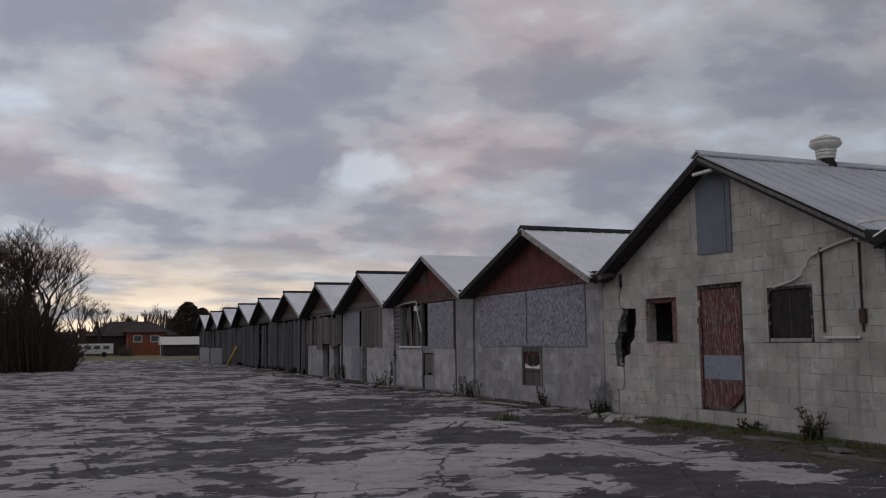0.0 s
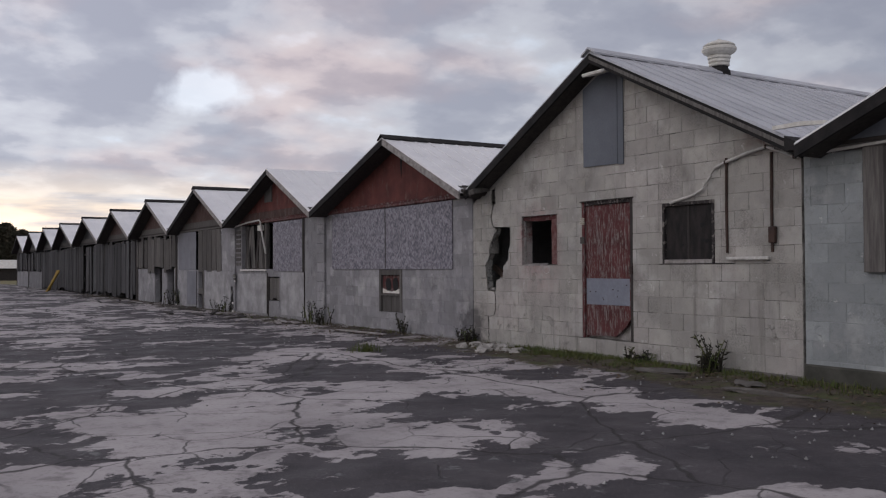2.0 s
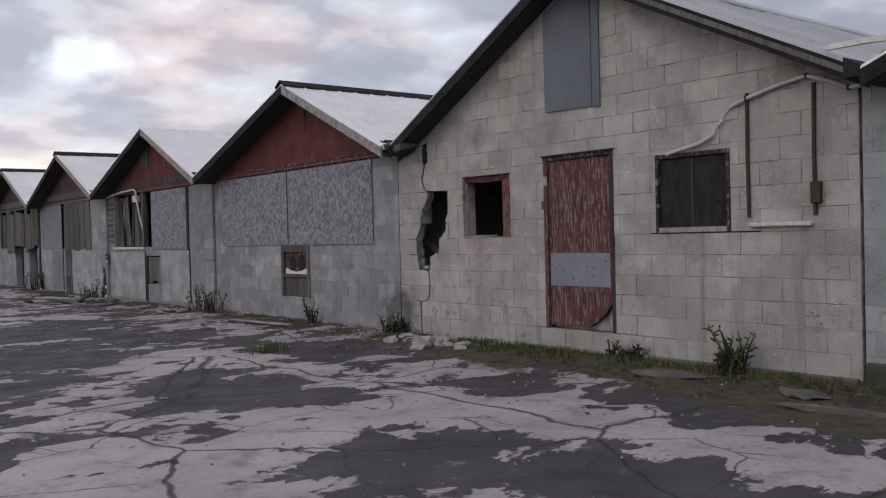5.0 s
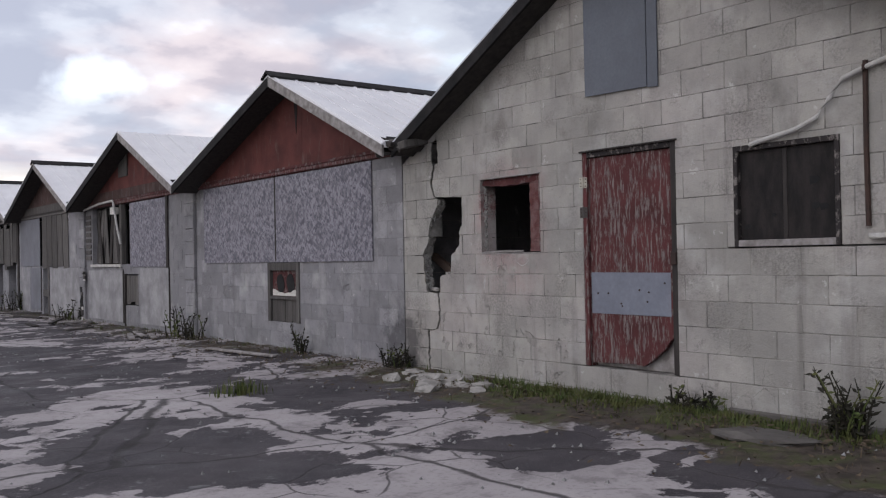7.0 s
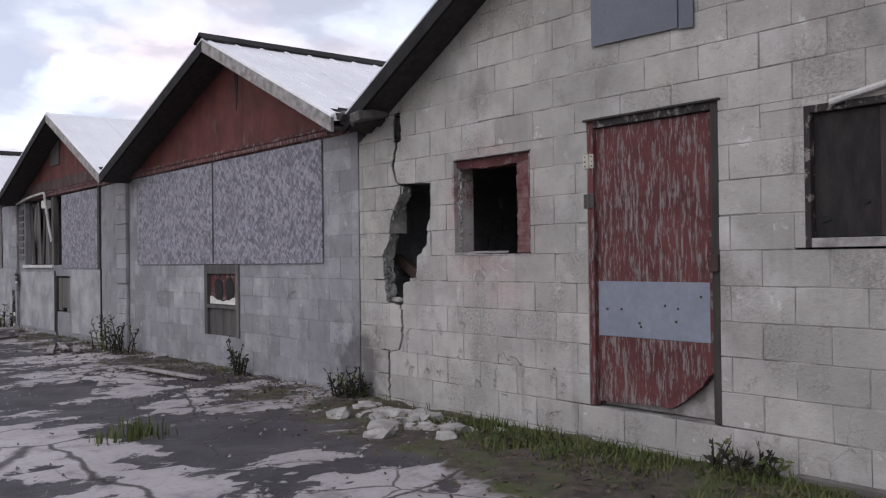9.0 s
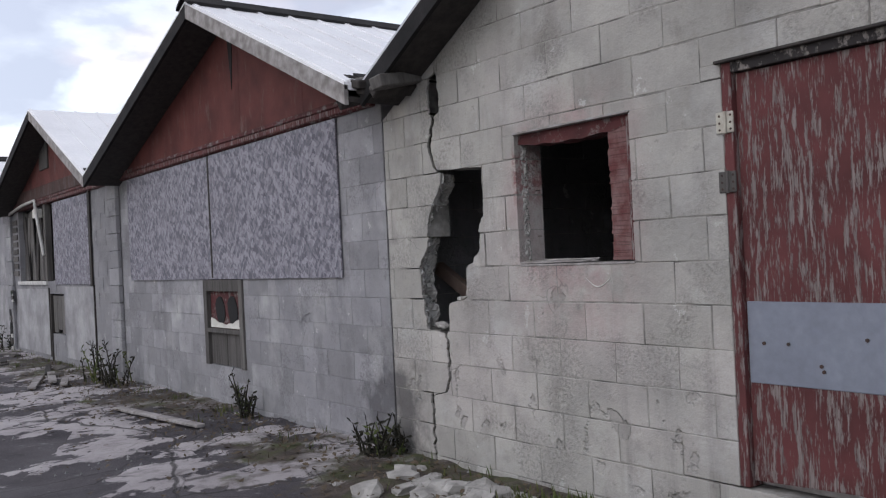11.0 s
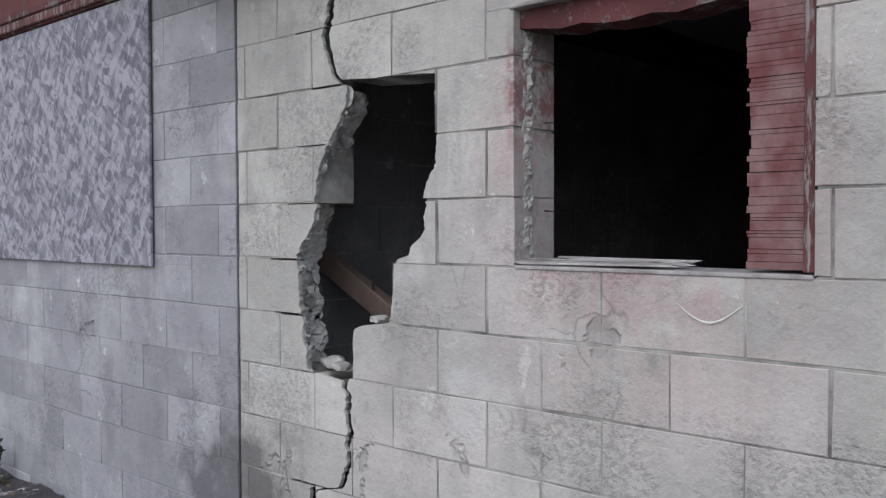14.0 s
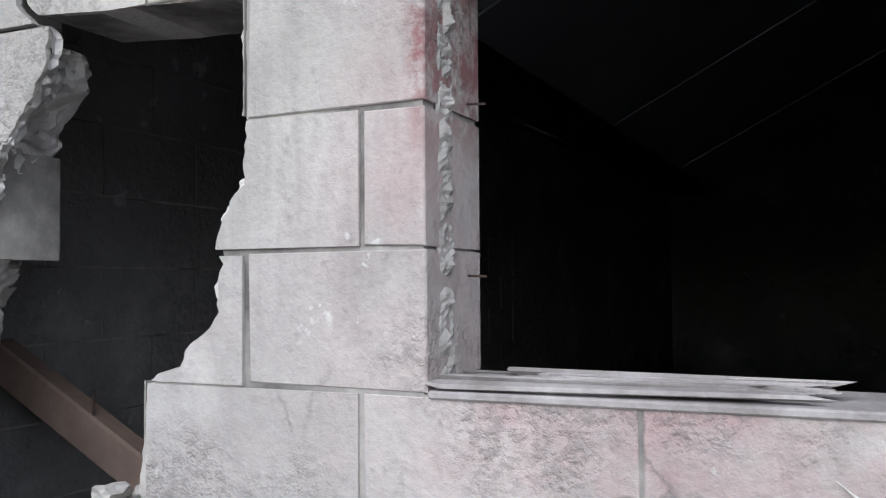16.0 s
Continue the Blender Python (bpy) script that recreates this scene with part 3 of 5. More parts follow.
# ---- ground ----
def fbm(x, y, seed, octaves=5, gain=0.55):
    total, amp, norm = np.zeros_like(x), 1.0, 0.0
    for o in range(octaves):
        r = np.random.RandomState(seed + o * 17)
        g = r.rand(256, 256)
        xi, yi = np.floor(x).astype(int), np.floor(y).astype(int)
        fx, fy = x - xi, y - yi
        fx, fy = fx * fx * (3 - 2 * fx), fy * fy * (3 - 2 * fy)
        q = lambda i, j: g[(xi + i) % 256, (yi + j) % 256]
        total += amp * ((q(0, 0) * (1 - fx) + q(1, 0) * fx) * (1 - fy) + (q(0, 1) * (1 - fx) + q(1, 1) * fx) * fy)
        norm += amp
        amp *= gain
        x, y = x * 2.03 + 5.1, y * 2.03 + 9.7
    return total / norm


def spread(lo, hi, step, far_lo, far_hi, growth):
    mid = list(np.arange(lo, hi, step))
    a, s = [], step
    while (a[-1] if a else lo) > far_lo:
        s *= growth
        a.append((a[-1] if a else lo) - s)
    b, s = [], step
    while (b[-1] if b else mid[-1]) < far_hi:
        s *= growth
        b.append((b[-1] if b else mid[-1]) + s)
    return np.array(a[::-1] + mid + b)


def smooth(v, lo, hi):
    t = np.clip((v - lo) / (hi - lo), 0, 1)
    return t * t * (3 - 2 * t)


def build_ground():
    xs = spread(-13.0, 0.05, 0.065, -3000, 3000, 1.13)
    ys = spread(3.0, 27.0, 0.065, -3000, 3000, 1.045)
    X, Y = np.meshgrid(xs, ys)
    broad = fbm(X * 0.55, Y * 0.62, 3)
    mid = fbm(X * 1.5 + 40, Y * 2.3, 11)
    pale = 0.505 + (broad * 0.30 + mid * 0.85 - 0.575) * 1.7
    pale -= 0.30 * smooth(fbm(X * 2.0 + 7, Y * 3.4, 133, 4), 0.50, 0.58)
    pale += 0.10 + 0.14 * smooth(-X, 4.5, 8.5) * (0.4 + 0.6 * smooth(fbm(X * 0.2, Y * 0.2, 29), 0.35, 0.6))
    # the larger surviving slabs, then bare stretches: x, y, half sizes, push
    for cx, cy, rx, ry, w in ((-2.7, 11.1, 0.4, 0.7, 0.7), (-1.4, 10.8, 0.5, 1.3, -0.6), (-1.3, 8.2, 0.6, 1.3, -0.6), (-2.5, 9.3, 0.3, 0.9, 1.0), (-2.8, 16.2, 0.5, 0.8, 0.6), (-2.7, 14.4, 0.4, 0.6, 0.6), (-2.7, 12.4, 0.45, 0.8, 0.6),
                              (-1.8, 14.2, 0.35, 0.6, 0.5), (-5.1, 14.1, 0.7, 0.6, 0.5), (-5.3, 11.6, 0.9, 1.1, 0.7), (-4.8, 9.9, 0.7, 0.5, 0.7), (-4.0, 12.1, 0.4, 0.25, 0.6), (-6.4, 10.8, 0.5, 0.7, 0.4),
                              (-4.0, 16.1, 0.4, 0.6, 0.5), (-4.2, 11.1, 0.35, 0.5, -0.7), (-3.7, 14.0, 0.5, 1.0, -0.8), (-3.7, 9.3, 0.5, 1.0, -0.7), (-6.0, 12.6, 0.25, 0.3, -0.4),
                              (-4.3, 17.6, 0.9, 1.2, -0.6), (-2.3, 18.4, 1.1, 1.2, -0.4), (-1.5, 15.9, 0.6, 0.9, -0.6), (-1.9, 12.4, 0.3, 0.6, -0.6), (-3.8, 21.0, 1.2, 2.0, -0.5)):
        pale += w * np.exp(-(((X - cx) / rx) ** 2 + ((Y - cy) / ry) ** 2))
    pale -= 0.35 * smooth(X, -4.2, -3.2) * smooth(-Y, -10.3, -8.6)
    near = smooth(X, -1.7, -0.35) * smooth(-X, -0.6, 0.1)
    soil = np.clip(near * (0.75 + 0.5 * fbm(X * 0.7, Y * 0.7, 51)) + 0.35 * smooth(X, -2.2, -0.9) * smooth(fbm(X * 0.9, Y * 0.9, 71), 0.45, 0.62), 0, 1)
    soil = np.clip(soil + 0.65 * smooth(X, -2.3, -1.1) * smooth(-X, -0.3, 0.1) * smooth(-Y, -10.9, -9.8), 0, 1)
    soil = soil * (0.45 + 0.55 * smooth(-Y, -18.0, -15.0)) * (0.75 + 0.5 * smooth(fbm(X * 0.6, Y * 0.5, 17), 0.4, 0.6))
    line = 84 + 6 * fbm(X * 0.08, Y * 0.08, 5)
    grass = np.maximum(smooth(Y, line - 1.5, line + 1.5), smooth(-X, 15.5, 18.0))
    grass = np.maximum(grass, smooth(-Y, 30, 34))
    Z = 0.016 * smooth(pale, 0.42, 0.56) + 0.03 * (fbm(X * 0.25, Y * 0.25, 91) - 0.5) + 0.018 * (fbm(X * 3.1, Y * 3.1, 23) - 0.5)
    Z += soil * (0.05 * fbm(X * 2.5, Y * 2.5, 37))
    Z += 1.4 * smooth(-X, 15.0, 23.0) * smooth(Y, 20, 45) * smooth(-Y, -125, -90) * (0.5 + fbm(X * 0.15, Y * 0.15, 61))
    Z -= 0.05 * smooth(X, 0.1, 0.4)
    n, m = X.shape
    idx = np.arange(n * m).reshape(n, m)
    faces = np.stack([idx[:-1, :-1], idx[:-1, 1:], idx[1:, 1:], idx[1:, :-1]], -1).reshape(-1, 4)
    me = bpy.data.meshes.new("ground")
    me.from_pydata(np.stack([X, Y, Z], -1).reshape(-1, 3).tolist(), [], faces.tolist())
    for nm, v in (("pale", pale), ("soil", soil), ("grass", grass)):
        me.attributes.new(nm, "FLOAT", "POINT").data.foreach_set("value", np.clip(v, 0, 1).ravel().astype(np.float32))
    me.shade_smooth()
    me.materials.append(M_GROUND)
    tagged(new("ground", me), "broken asphalt yard with pale concrete patches, grass beyond", "ground", kind="structure")


build_ground()

# ---- the cream shed's front wall ----
WIN = (14.38, 15.235, 1.27, 2.02)
DOOR = (12.82, 13.835, 0.26, 2.15)
SHUT = (11.45, 12.283, 1.28, 2.035)
RIFT_LOW = [(-0.2, 16.14), (0.44, 16.13), (0.47, 15.99), (0.56, 15.93), (0.855, 15.955), (0.914, 15.946), (1.047, 15.930), (1.07, 15.755), (1.265, 15.736), (1.30, 15.66), (1.371, 15.596), (1.516, 15.592),
            (1.59, 15.540), (1.875, 15.542), (1.885, 15.985), (2.05, 16.05), (2.24, 15.99), (2.26, 15.94), (2.37, 15.93), (2.49, 15.945), (2.51, 15.96), (2.70, 15.96)]
RIFT_HIGH = [(-0.2, 16.15), (0.44, 16.16), (0.47, 16.01), (0.56, 15.955), (0.855, 15.98), (0.868, 16.176), (1.081, 16.207), (1.281, 16.228), (1.406, 16.135), (1.571, 16.111),
             (1.687, 16.046), (1.80, 15.96), (1.872, 15.95), (1.885, 16.005), (2.05, 16.085), (2.24, 16.02), (2.26, 16.045), (2.37, 16.05), (2.49, 16.03), (2.51, 15.965), (2.70, 15.965)]
wall_a = wall_empty("wall_front_cream_shed", "cream painted concrete block gable wall, cracked and broken through")
block_wall(wall_a, SEAMS[1] + 0.01, SEAMS[2] - 0.012, -0.15, 4.0, M_CREAM, (WIN, DOOR, SHUT),
           roof=(lambda y, z: 4.04 - z - (4.04 - 2.41) * (y - 13.3) / (16.38 - 13.3), lambda y, z: 4.04 - z - (4.04 - 2.41) * (13.3 - y) / (13.3 - 10.03)),
           rift=(RIFT_LOW, RIFT_HIGH))


def broken_edge():
    """The crumbling thickness of the wall on the far side of the break."""
    bm = bmesh.new()
    zs = np.arange(0.872, 1.886, 0.009)
    xs = np.linspace(0.004, 0.196, 22)
    grid = []
    for z in zs:
        row = []
        for x in xs:
            p = Vector((x * 9, 2.0, z * 9))
            back = 0.95 * min(x, 0.085) + 0.38 * max(0.0, x - 0.085) + 0.040 * noise.noise(p) * min(1, x / 0.04) + (0.030 * noise.noise(p * 2.7) + 0.018 * noise.noise(p * 6.5)) * min(1, 0.3 + x / 0.03)
            cell = 0.5 + 0.5 * math.sin((z - 1.27) / COURSE * 2 * math.pi)
            back += 0.035 * smooth_one(x, 0.04, 0.07) * smooth_one(0.16 - x, 0.0, 0.03) * cell
            row.append(bm.verts.new((x, along(RIFT_HIGH, z) + max(back, -0.01) - 0.004, z)))
        grid.append(row)
    for a, c in zip(grid, grid[1:]):
        for k in range(len(xs) - 1):
            bm.faces.new((a[k], c[k], c[k + 1], a[k + 1]))
    ob = part("broken_edge", bm, M_BROKEN, wall_a, "crumbling broken block edge")
    return ob


def smooth_one(v, lo, hi):
    t = min(1.0, max(0.0, (v - lo) / (hi - lo)))
    return t * t * (3 - 2 * t)


broken_edge()


def fascia(i, parent):
    lo, hi = SEAMS[i] - 0.22, SEAMS[i + 1] - 0.22
    f = FRONT[i]
    # near-black board on the high side; pale on the low side except roof 1
    for e, m, lab in ((lo, M_WHITEWOOD if i != 1 else M_DARKEDGE, "weathered verge board"), (hi, M_DARKEDGE, "dark verge board")):
        a, p, d = (APEX[i], PEAK[i] - 0.02), (e, VALLEY - 0.02), 0.13
        part("verge_board", prism(bmesh.new(), [a, p, (p[0], p[1] - d), (a[0], a[1] - d)], f - 0.002, f + 0.028), m, parent, lab)
        if i == 1 and e == lo:
            part("verge_strip", prism(bmesh.new(), [(a[0], a[1] - 0.035), (p[0], p[1] - 0.035), (p[0], p[1] - 0.085), (a[0], a[1] - 0.085)], f - 0.012, f - 0.0025), M_GREYWOOD, parent, "greyed cover strip")
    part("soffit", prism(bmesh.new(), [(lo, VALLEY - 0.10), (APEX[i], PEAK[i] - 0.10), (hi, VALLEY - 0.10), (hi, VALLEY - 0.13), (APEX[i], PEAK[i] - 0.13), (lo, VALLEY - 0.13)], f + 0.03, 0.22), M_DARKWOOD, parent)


def roof(i, sheet, label):
    r = thing("shed_roof", label, "roof", (0, APEX[i], 0), group="shed roofs", kind="structure")
    lo, hi = SEAMS[i] - 0.22, SEAMS[i + 1] - 0.22
    made = {}
    wid = 0.92
    count = int((DEPTH - FRONT[i]) / wid) + 1
    ap, pk = APEX[i], PEAK[i]
    for side, e in (("lo", lo), ("hi", hi)):
        bm = bmesh.new()
        prism(bm, [(ap, pk - 0.05), (e, VALLEY - 0.05), (e, VALLEY), (ap, pk)], 0, wid - 0.006)
        for k in range(3):
            xk = 0.02 + k * 0.305
            prism(bm, [(ap, pk), (e, VALLEY), (e, VALLEY + 0.013), (ap, pk + 0.013)], xk, xk + 0.03)
        first = under(part("roof_sheet", bm, sheet), r)
        first.location.x = FRONT[i]
        for c in range(1, count):
            o = first.copy()
            scene.collection.objects.link(o)
            o.location.x = FRONT[i] + c * wid
            o.location.z = 0.004 * (c % 3)
    cap = [(ap - 0.14, pk - 0.03), (ap, pk + 0.06), (ap + 0.14, pk - 0.03), (ap + 0.14, pk - 0.055), (ap, pk + 0.03), (ap - 0.14, pk - 0.055)]
    under(part("ridge_cap", prism(bmesh.new(), cap, FRONT[i] - 0.03 if i != 3 else 2.4, DEPTH), M_DARKEDGE if i != 1 else M_ROOF, None, "dark ridge capping"), r)
    holder = thing("verge_trim", "weathered boards edging the gable roof", "trim", kind="structure")
    fascia(i, holder)
    g = thing("valley_gutter", "dark tarred valley between two shed roofs", "gutter", kind="structure")
    part("valley_tray", prism(bmesh.new(), [(hi - 0.16, VALLEY + 0.10), (hi, VALLEY + 0.01), (hi + 0.16, VALLEY + 0.10), (hi + 0.16, VALLEY - 0.06), (hi - 0.16, VALLEY - 0.06)], FRONT[i] + 0.05, DEPTH), M_DARKEDGE, g)
    return r


for i in range(12):
    roof(i, M_ROOF if i == 1 else M_ROOFPALE, "ribbed grey metal shed roof" if i == 1 else "pale weathered sheet metal shed roof")

# partitions, back wall and end walls close the sheds
for i, s in enumerate(SEAMS):
    if i == 2:
        continue
    part("wall_partition", box(bmesh.new(), 0.21, DEPTH, s + 0.02, s + 0.20, -0.2, 2.42), M_INNER)
    tagged(bpy.data.objects[bpy.context.scene.collection.objects[-1].name], "bare block partition between sheds", "wall", kind="structure")
inner = wall_empty("wall_inner_partition", "bare grey block partition inside the shed")
block_wall(inner, 0.21, 4.2, -0.2, 2.45, M_INNER, joined=True, x=0.0, thick=0.18)
inner.matrix_world = Matrix.Translation((0, 16.62 + 0.18, 0)) @ Matrix.Rotation(radians(-90), 4, "Z")
tagged(part("wall_partition", box(bmesh.new(), 4.2, DEPTH, 16.62, 16.80, -0.2, 2.42), M_INNER), "bare block partition between sheds", "wall", kind="structure")
back_pts = [(SEAMS[0], -0.2)]
back_pts += [(SEAMS[-1], -0.2)]
for i in range(11, -1, -1):
    back_pts += [(SEAMS[i + 1] - 0.22, VALLEY - 0.025), (APEX[i], PEAK[i] - 0.025)]
back_pts += [(SEAMS[0], VALLEY - 0.1)]
tagged(part("wall_back", prism(bmesh.new(), back_pts, DEPTH - 0.25, DEPTH - 0.05), M_INNER), "bare block back wall of the sheds", "wall", kind="structure")


# ---- bay fronts ----
def gable_panel(i, material, label):
    lo, hi = SEAMS[i] - 0.22, SEAMS[i + 1] - 0.22
    w = thing("gable_panel", label, "gable panel", group="gable panels", kind="structure")
    n = 5
    ys = [lo + 0.1 + (hi - lo - 0.2) * k / n for k in range(n + 1)]
    for a, b in zip(ys, ys[1:]):
        pts = [(a + 0.002, 2.45), (b - 0.002, 2.45), (b - 0.002, max(2.47, roof_line(i, b) - 0.12))]
        if a < APEX[i] < b:
            pts.append((APEX[i], PEAK[i] - 0.12))
        pts.append((a + 0.002, max(2.47, roof_line(i, a) - 0.12)))
        part("panel", prism(bmesh.new(), pts, -0.034, -0.006), material, w)
    part("band_board", soft_box(-0.052, -0.036, lo + 0.3, hi + 0.2, 2.475, 2.515), M_REDTRIM if i in (2, 3) else M_DARKWOOD, w)
    part("band_board", soft_box(-0.046, -0.036, lo + 0.25, hi + 0.1, 2.425, 2.472), M_REDPEEL if i in (2, 3) else M_GREYWOOD, w)
    if i > 2:
        part("skirt_board", soft_box(-0.046, -0.036, lo + 0.62, hi - 0.62, 2.52, 2.70), M_BROWNGABLE if i == 3 else M_GREYWOOD, w, "greyed flaking board")
    part("band_board", soft_box(-0.03, 0.05, lo + 0.3, hi + 0.2, 2.415, 2.446), M_REDTRIM if i in (2, 3) else M_DARKWOOD, w, "flaking trim board under the gable")
    return w


def sheet(name, y0, y1, z0, z1, material, label, cat, x=-0.016, t=0.014, tilt=0.0, group=""):
    bm = soft_box(x, x + t, y0, y1, z0, z1, 0.002)
    if tilt:
        bmesh.ops.rotate(bm, verts=bm.verts, cent=(x, (y0 + y1) / 2, z0), matrix=Matrix.Rotation(radians(tilt), 3, "X"))
    return tagged(part(name, bm, material), label, cat, group)


gable_panel(2, M_REDGABLE, "red-brown painted gable panel with a dark slit")
gable_panel(3, M_REDGABLE, "faded red-brown gable panel")
gable_panel(0, M_SLATE, "dark grey gable panel")
for i in range(4, 12):
    gable_panel(i, M_BROWNGABLE if i < 7 else M_BOARDS, "brown weathered board gable" if i < 7 else "grey weathered board gable")
# black sliver laid on the panel paints the darkness of the slit
tagged(part("gable_slit", prism(bmesh.new(), [(18.98, 2.93), (19.05, 3.5), (18.93, 3.52), (18.95, 3.2)], -0.040, -0.0345), M_BLACK), "dark split in the gable panel", "gap")

# shed beside the camera's start
wall_0 = wall_empty("wall_front_blue_grey_shed", "blue-grey painted concrete block wall")
block_wall(wall_0, 4.2, SEAMS[1] - 0.01, -0.15, 2.42, M_BLUEGREY, ((6.2, 9.40, 1.19, 2.40),), joined=False, x=0.012, mortar=M_BLUEJOINT, groove=0.002)
# strand-board shed
wall_2 = wall_empty("wall_front_strand_board_shed", "whitewashed concrete block wall with faint courses")
block_wall(wall_2, SEAMS[2] + 0.012, SEAMS[3] - 0.01, -0.15, 2.44, M_PALE, ((17.25, 22.12, 1.225, 2.45), (19.03, 19.94, 0.385, 1.23)), x=0.006, uneven=0.001, mortar=M_PALE, groove=0.0016)
wall_3 = wall_empty("wall_front_shed_with_broken_window", "whitewashed block wall with patched openings")
block_wall(wall_3, SEAMS[3] + 0.01, SEAMS[4] - 0.01, -0.15, 2.44, M_PALE, ((23.82, 28.1, 1.22, 2.42), (25.3, 26.05, 0.42, 1.03)), x=0.0, joined=True, mortar=M_PALE)
wall_4 = wall_empty("wall_front_shed_with_grey_sheet", "whitewashed block wall of a shed")
block_wall(wall_4, SEAMS[4] + 0.01, SEAMS[5] - 0.01, -0.15, 2.44, M_PALE, ((29.9, 34.3, 1.20, 2.42), (31.6, 32.2, -0.2, 1.20)), x=0.0, joined=True, mortar=M_PALE)
wall_5 = wall_empty("wall_front_shed_with_boards", "low whitewashed block wall below boards")
block_wall(wall_5, SEAMS[5] + 0.01, SEAMS[6] - 0.01, -0.15, 1.25, M_PALE, ((35.0, 35.9, -0.2, 1.3), (36.6, 37.6, -0.2, 1.3)), x=0.0, joined=True, mortar=M_PALE)

sheet("strand_board", 17.217, 19.66, 1.215, 2.41, M_OSB, "weathered grey strand board nailed over an opening", "board", group="strand boards")
sheet("strand_board", 19.675, 22.155, 1.215, 2.41, M_OSB, "weathered grey strand board nailed over an opening", "board", group="strand boards", x=-0.012)
sheet("strand_board", 23.80, 25.70, 1.17, 2.40, M_OSB, "weathered strand board beside a broken window", "board", group="strand boards")
sheet("patch_sheet", 32.4, 34.4, 1.20, 2.42, M_GREYBOARD, "flat grey sheet covering an opening", "board")
for k in range(5):
    sheet("barn_board", 29.85 + k * 0.46, 30.27 + k * 0.46, 1.15 + 0.04 * (k % 2), 2.42, M_GREYWOOD, "dark weathered vertical board", "board", tilt=-3 + k * 1.2, group="boards on the shed fronts", x=-0.02 - 0.004 * k)

rng = random.Random(5)
for i in range(5, 12):
    lo, hi = SEAMS[i] + 0.15, SEAMS[i + 1] - 0.15
    z_low = 1.12 if i in (5, 10, 11) else 0.06
    front = thing("board_front", "grey weathered vertical boards closing a shed front", "board wall", group="boarded shed fronts", kind="structure")
    y = lo
    while y < hi:
        w = rng.uniform(0.26, 0.55)
        if rng.random() > 0.11:
            bm = soft_box(-0.05 + rng.uniform(-0.015, 0.01), -0.02, y, min(y + w - 0.02, hi), z_low + rng.uniform(-0.05, 0.2), 2.42 + rng.uniform(-0.16, 0.02), 0.003)
            bmesh.ops.rotate(bm, verts=bm.verts, cent=(0, y, 1), matrix=Matrix.Rotation(radians(rng.uniform(-2.4, 2.4)), 3, "X"))
            part("board", bm, M_BOARDS if i > 5 else M_GREYWOOD, front)
        y += w
    part("rail", soft_box(0.0, 0.05, lo, hi, 1.9, 2.0), M_DARKWOOD, front)
    if z_low > 1:
        if i > 5:
            part("low_wall", soft_box(0, 0.2, SEAMS[i], SEAMS[i + 1], -0.1, 1.1), M_PALE, front, "whitewashed low wall")
    for s in (SEAMS[i], SEAMS[i + 1] - 0.16):
        part("post", soft_box(-0.03, 0.12, s + 0.01, s + 0.15, -0.1, 2.44), M_DARKWOOD, front)

# ---- the cream shed's door, windows and fixtures ----
def flat(name, y0, y1, z0, z1, x0, x1, material, parent, label="", w=0.003):
    return part(name, soft_box(x0, x1, y0, y1, z0, z1, w), material, parent, label)


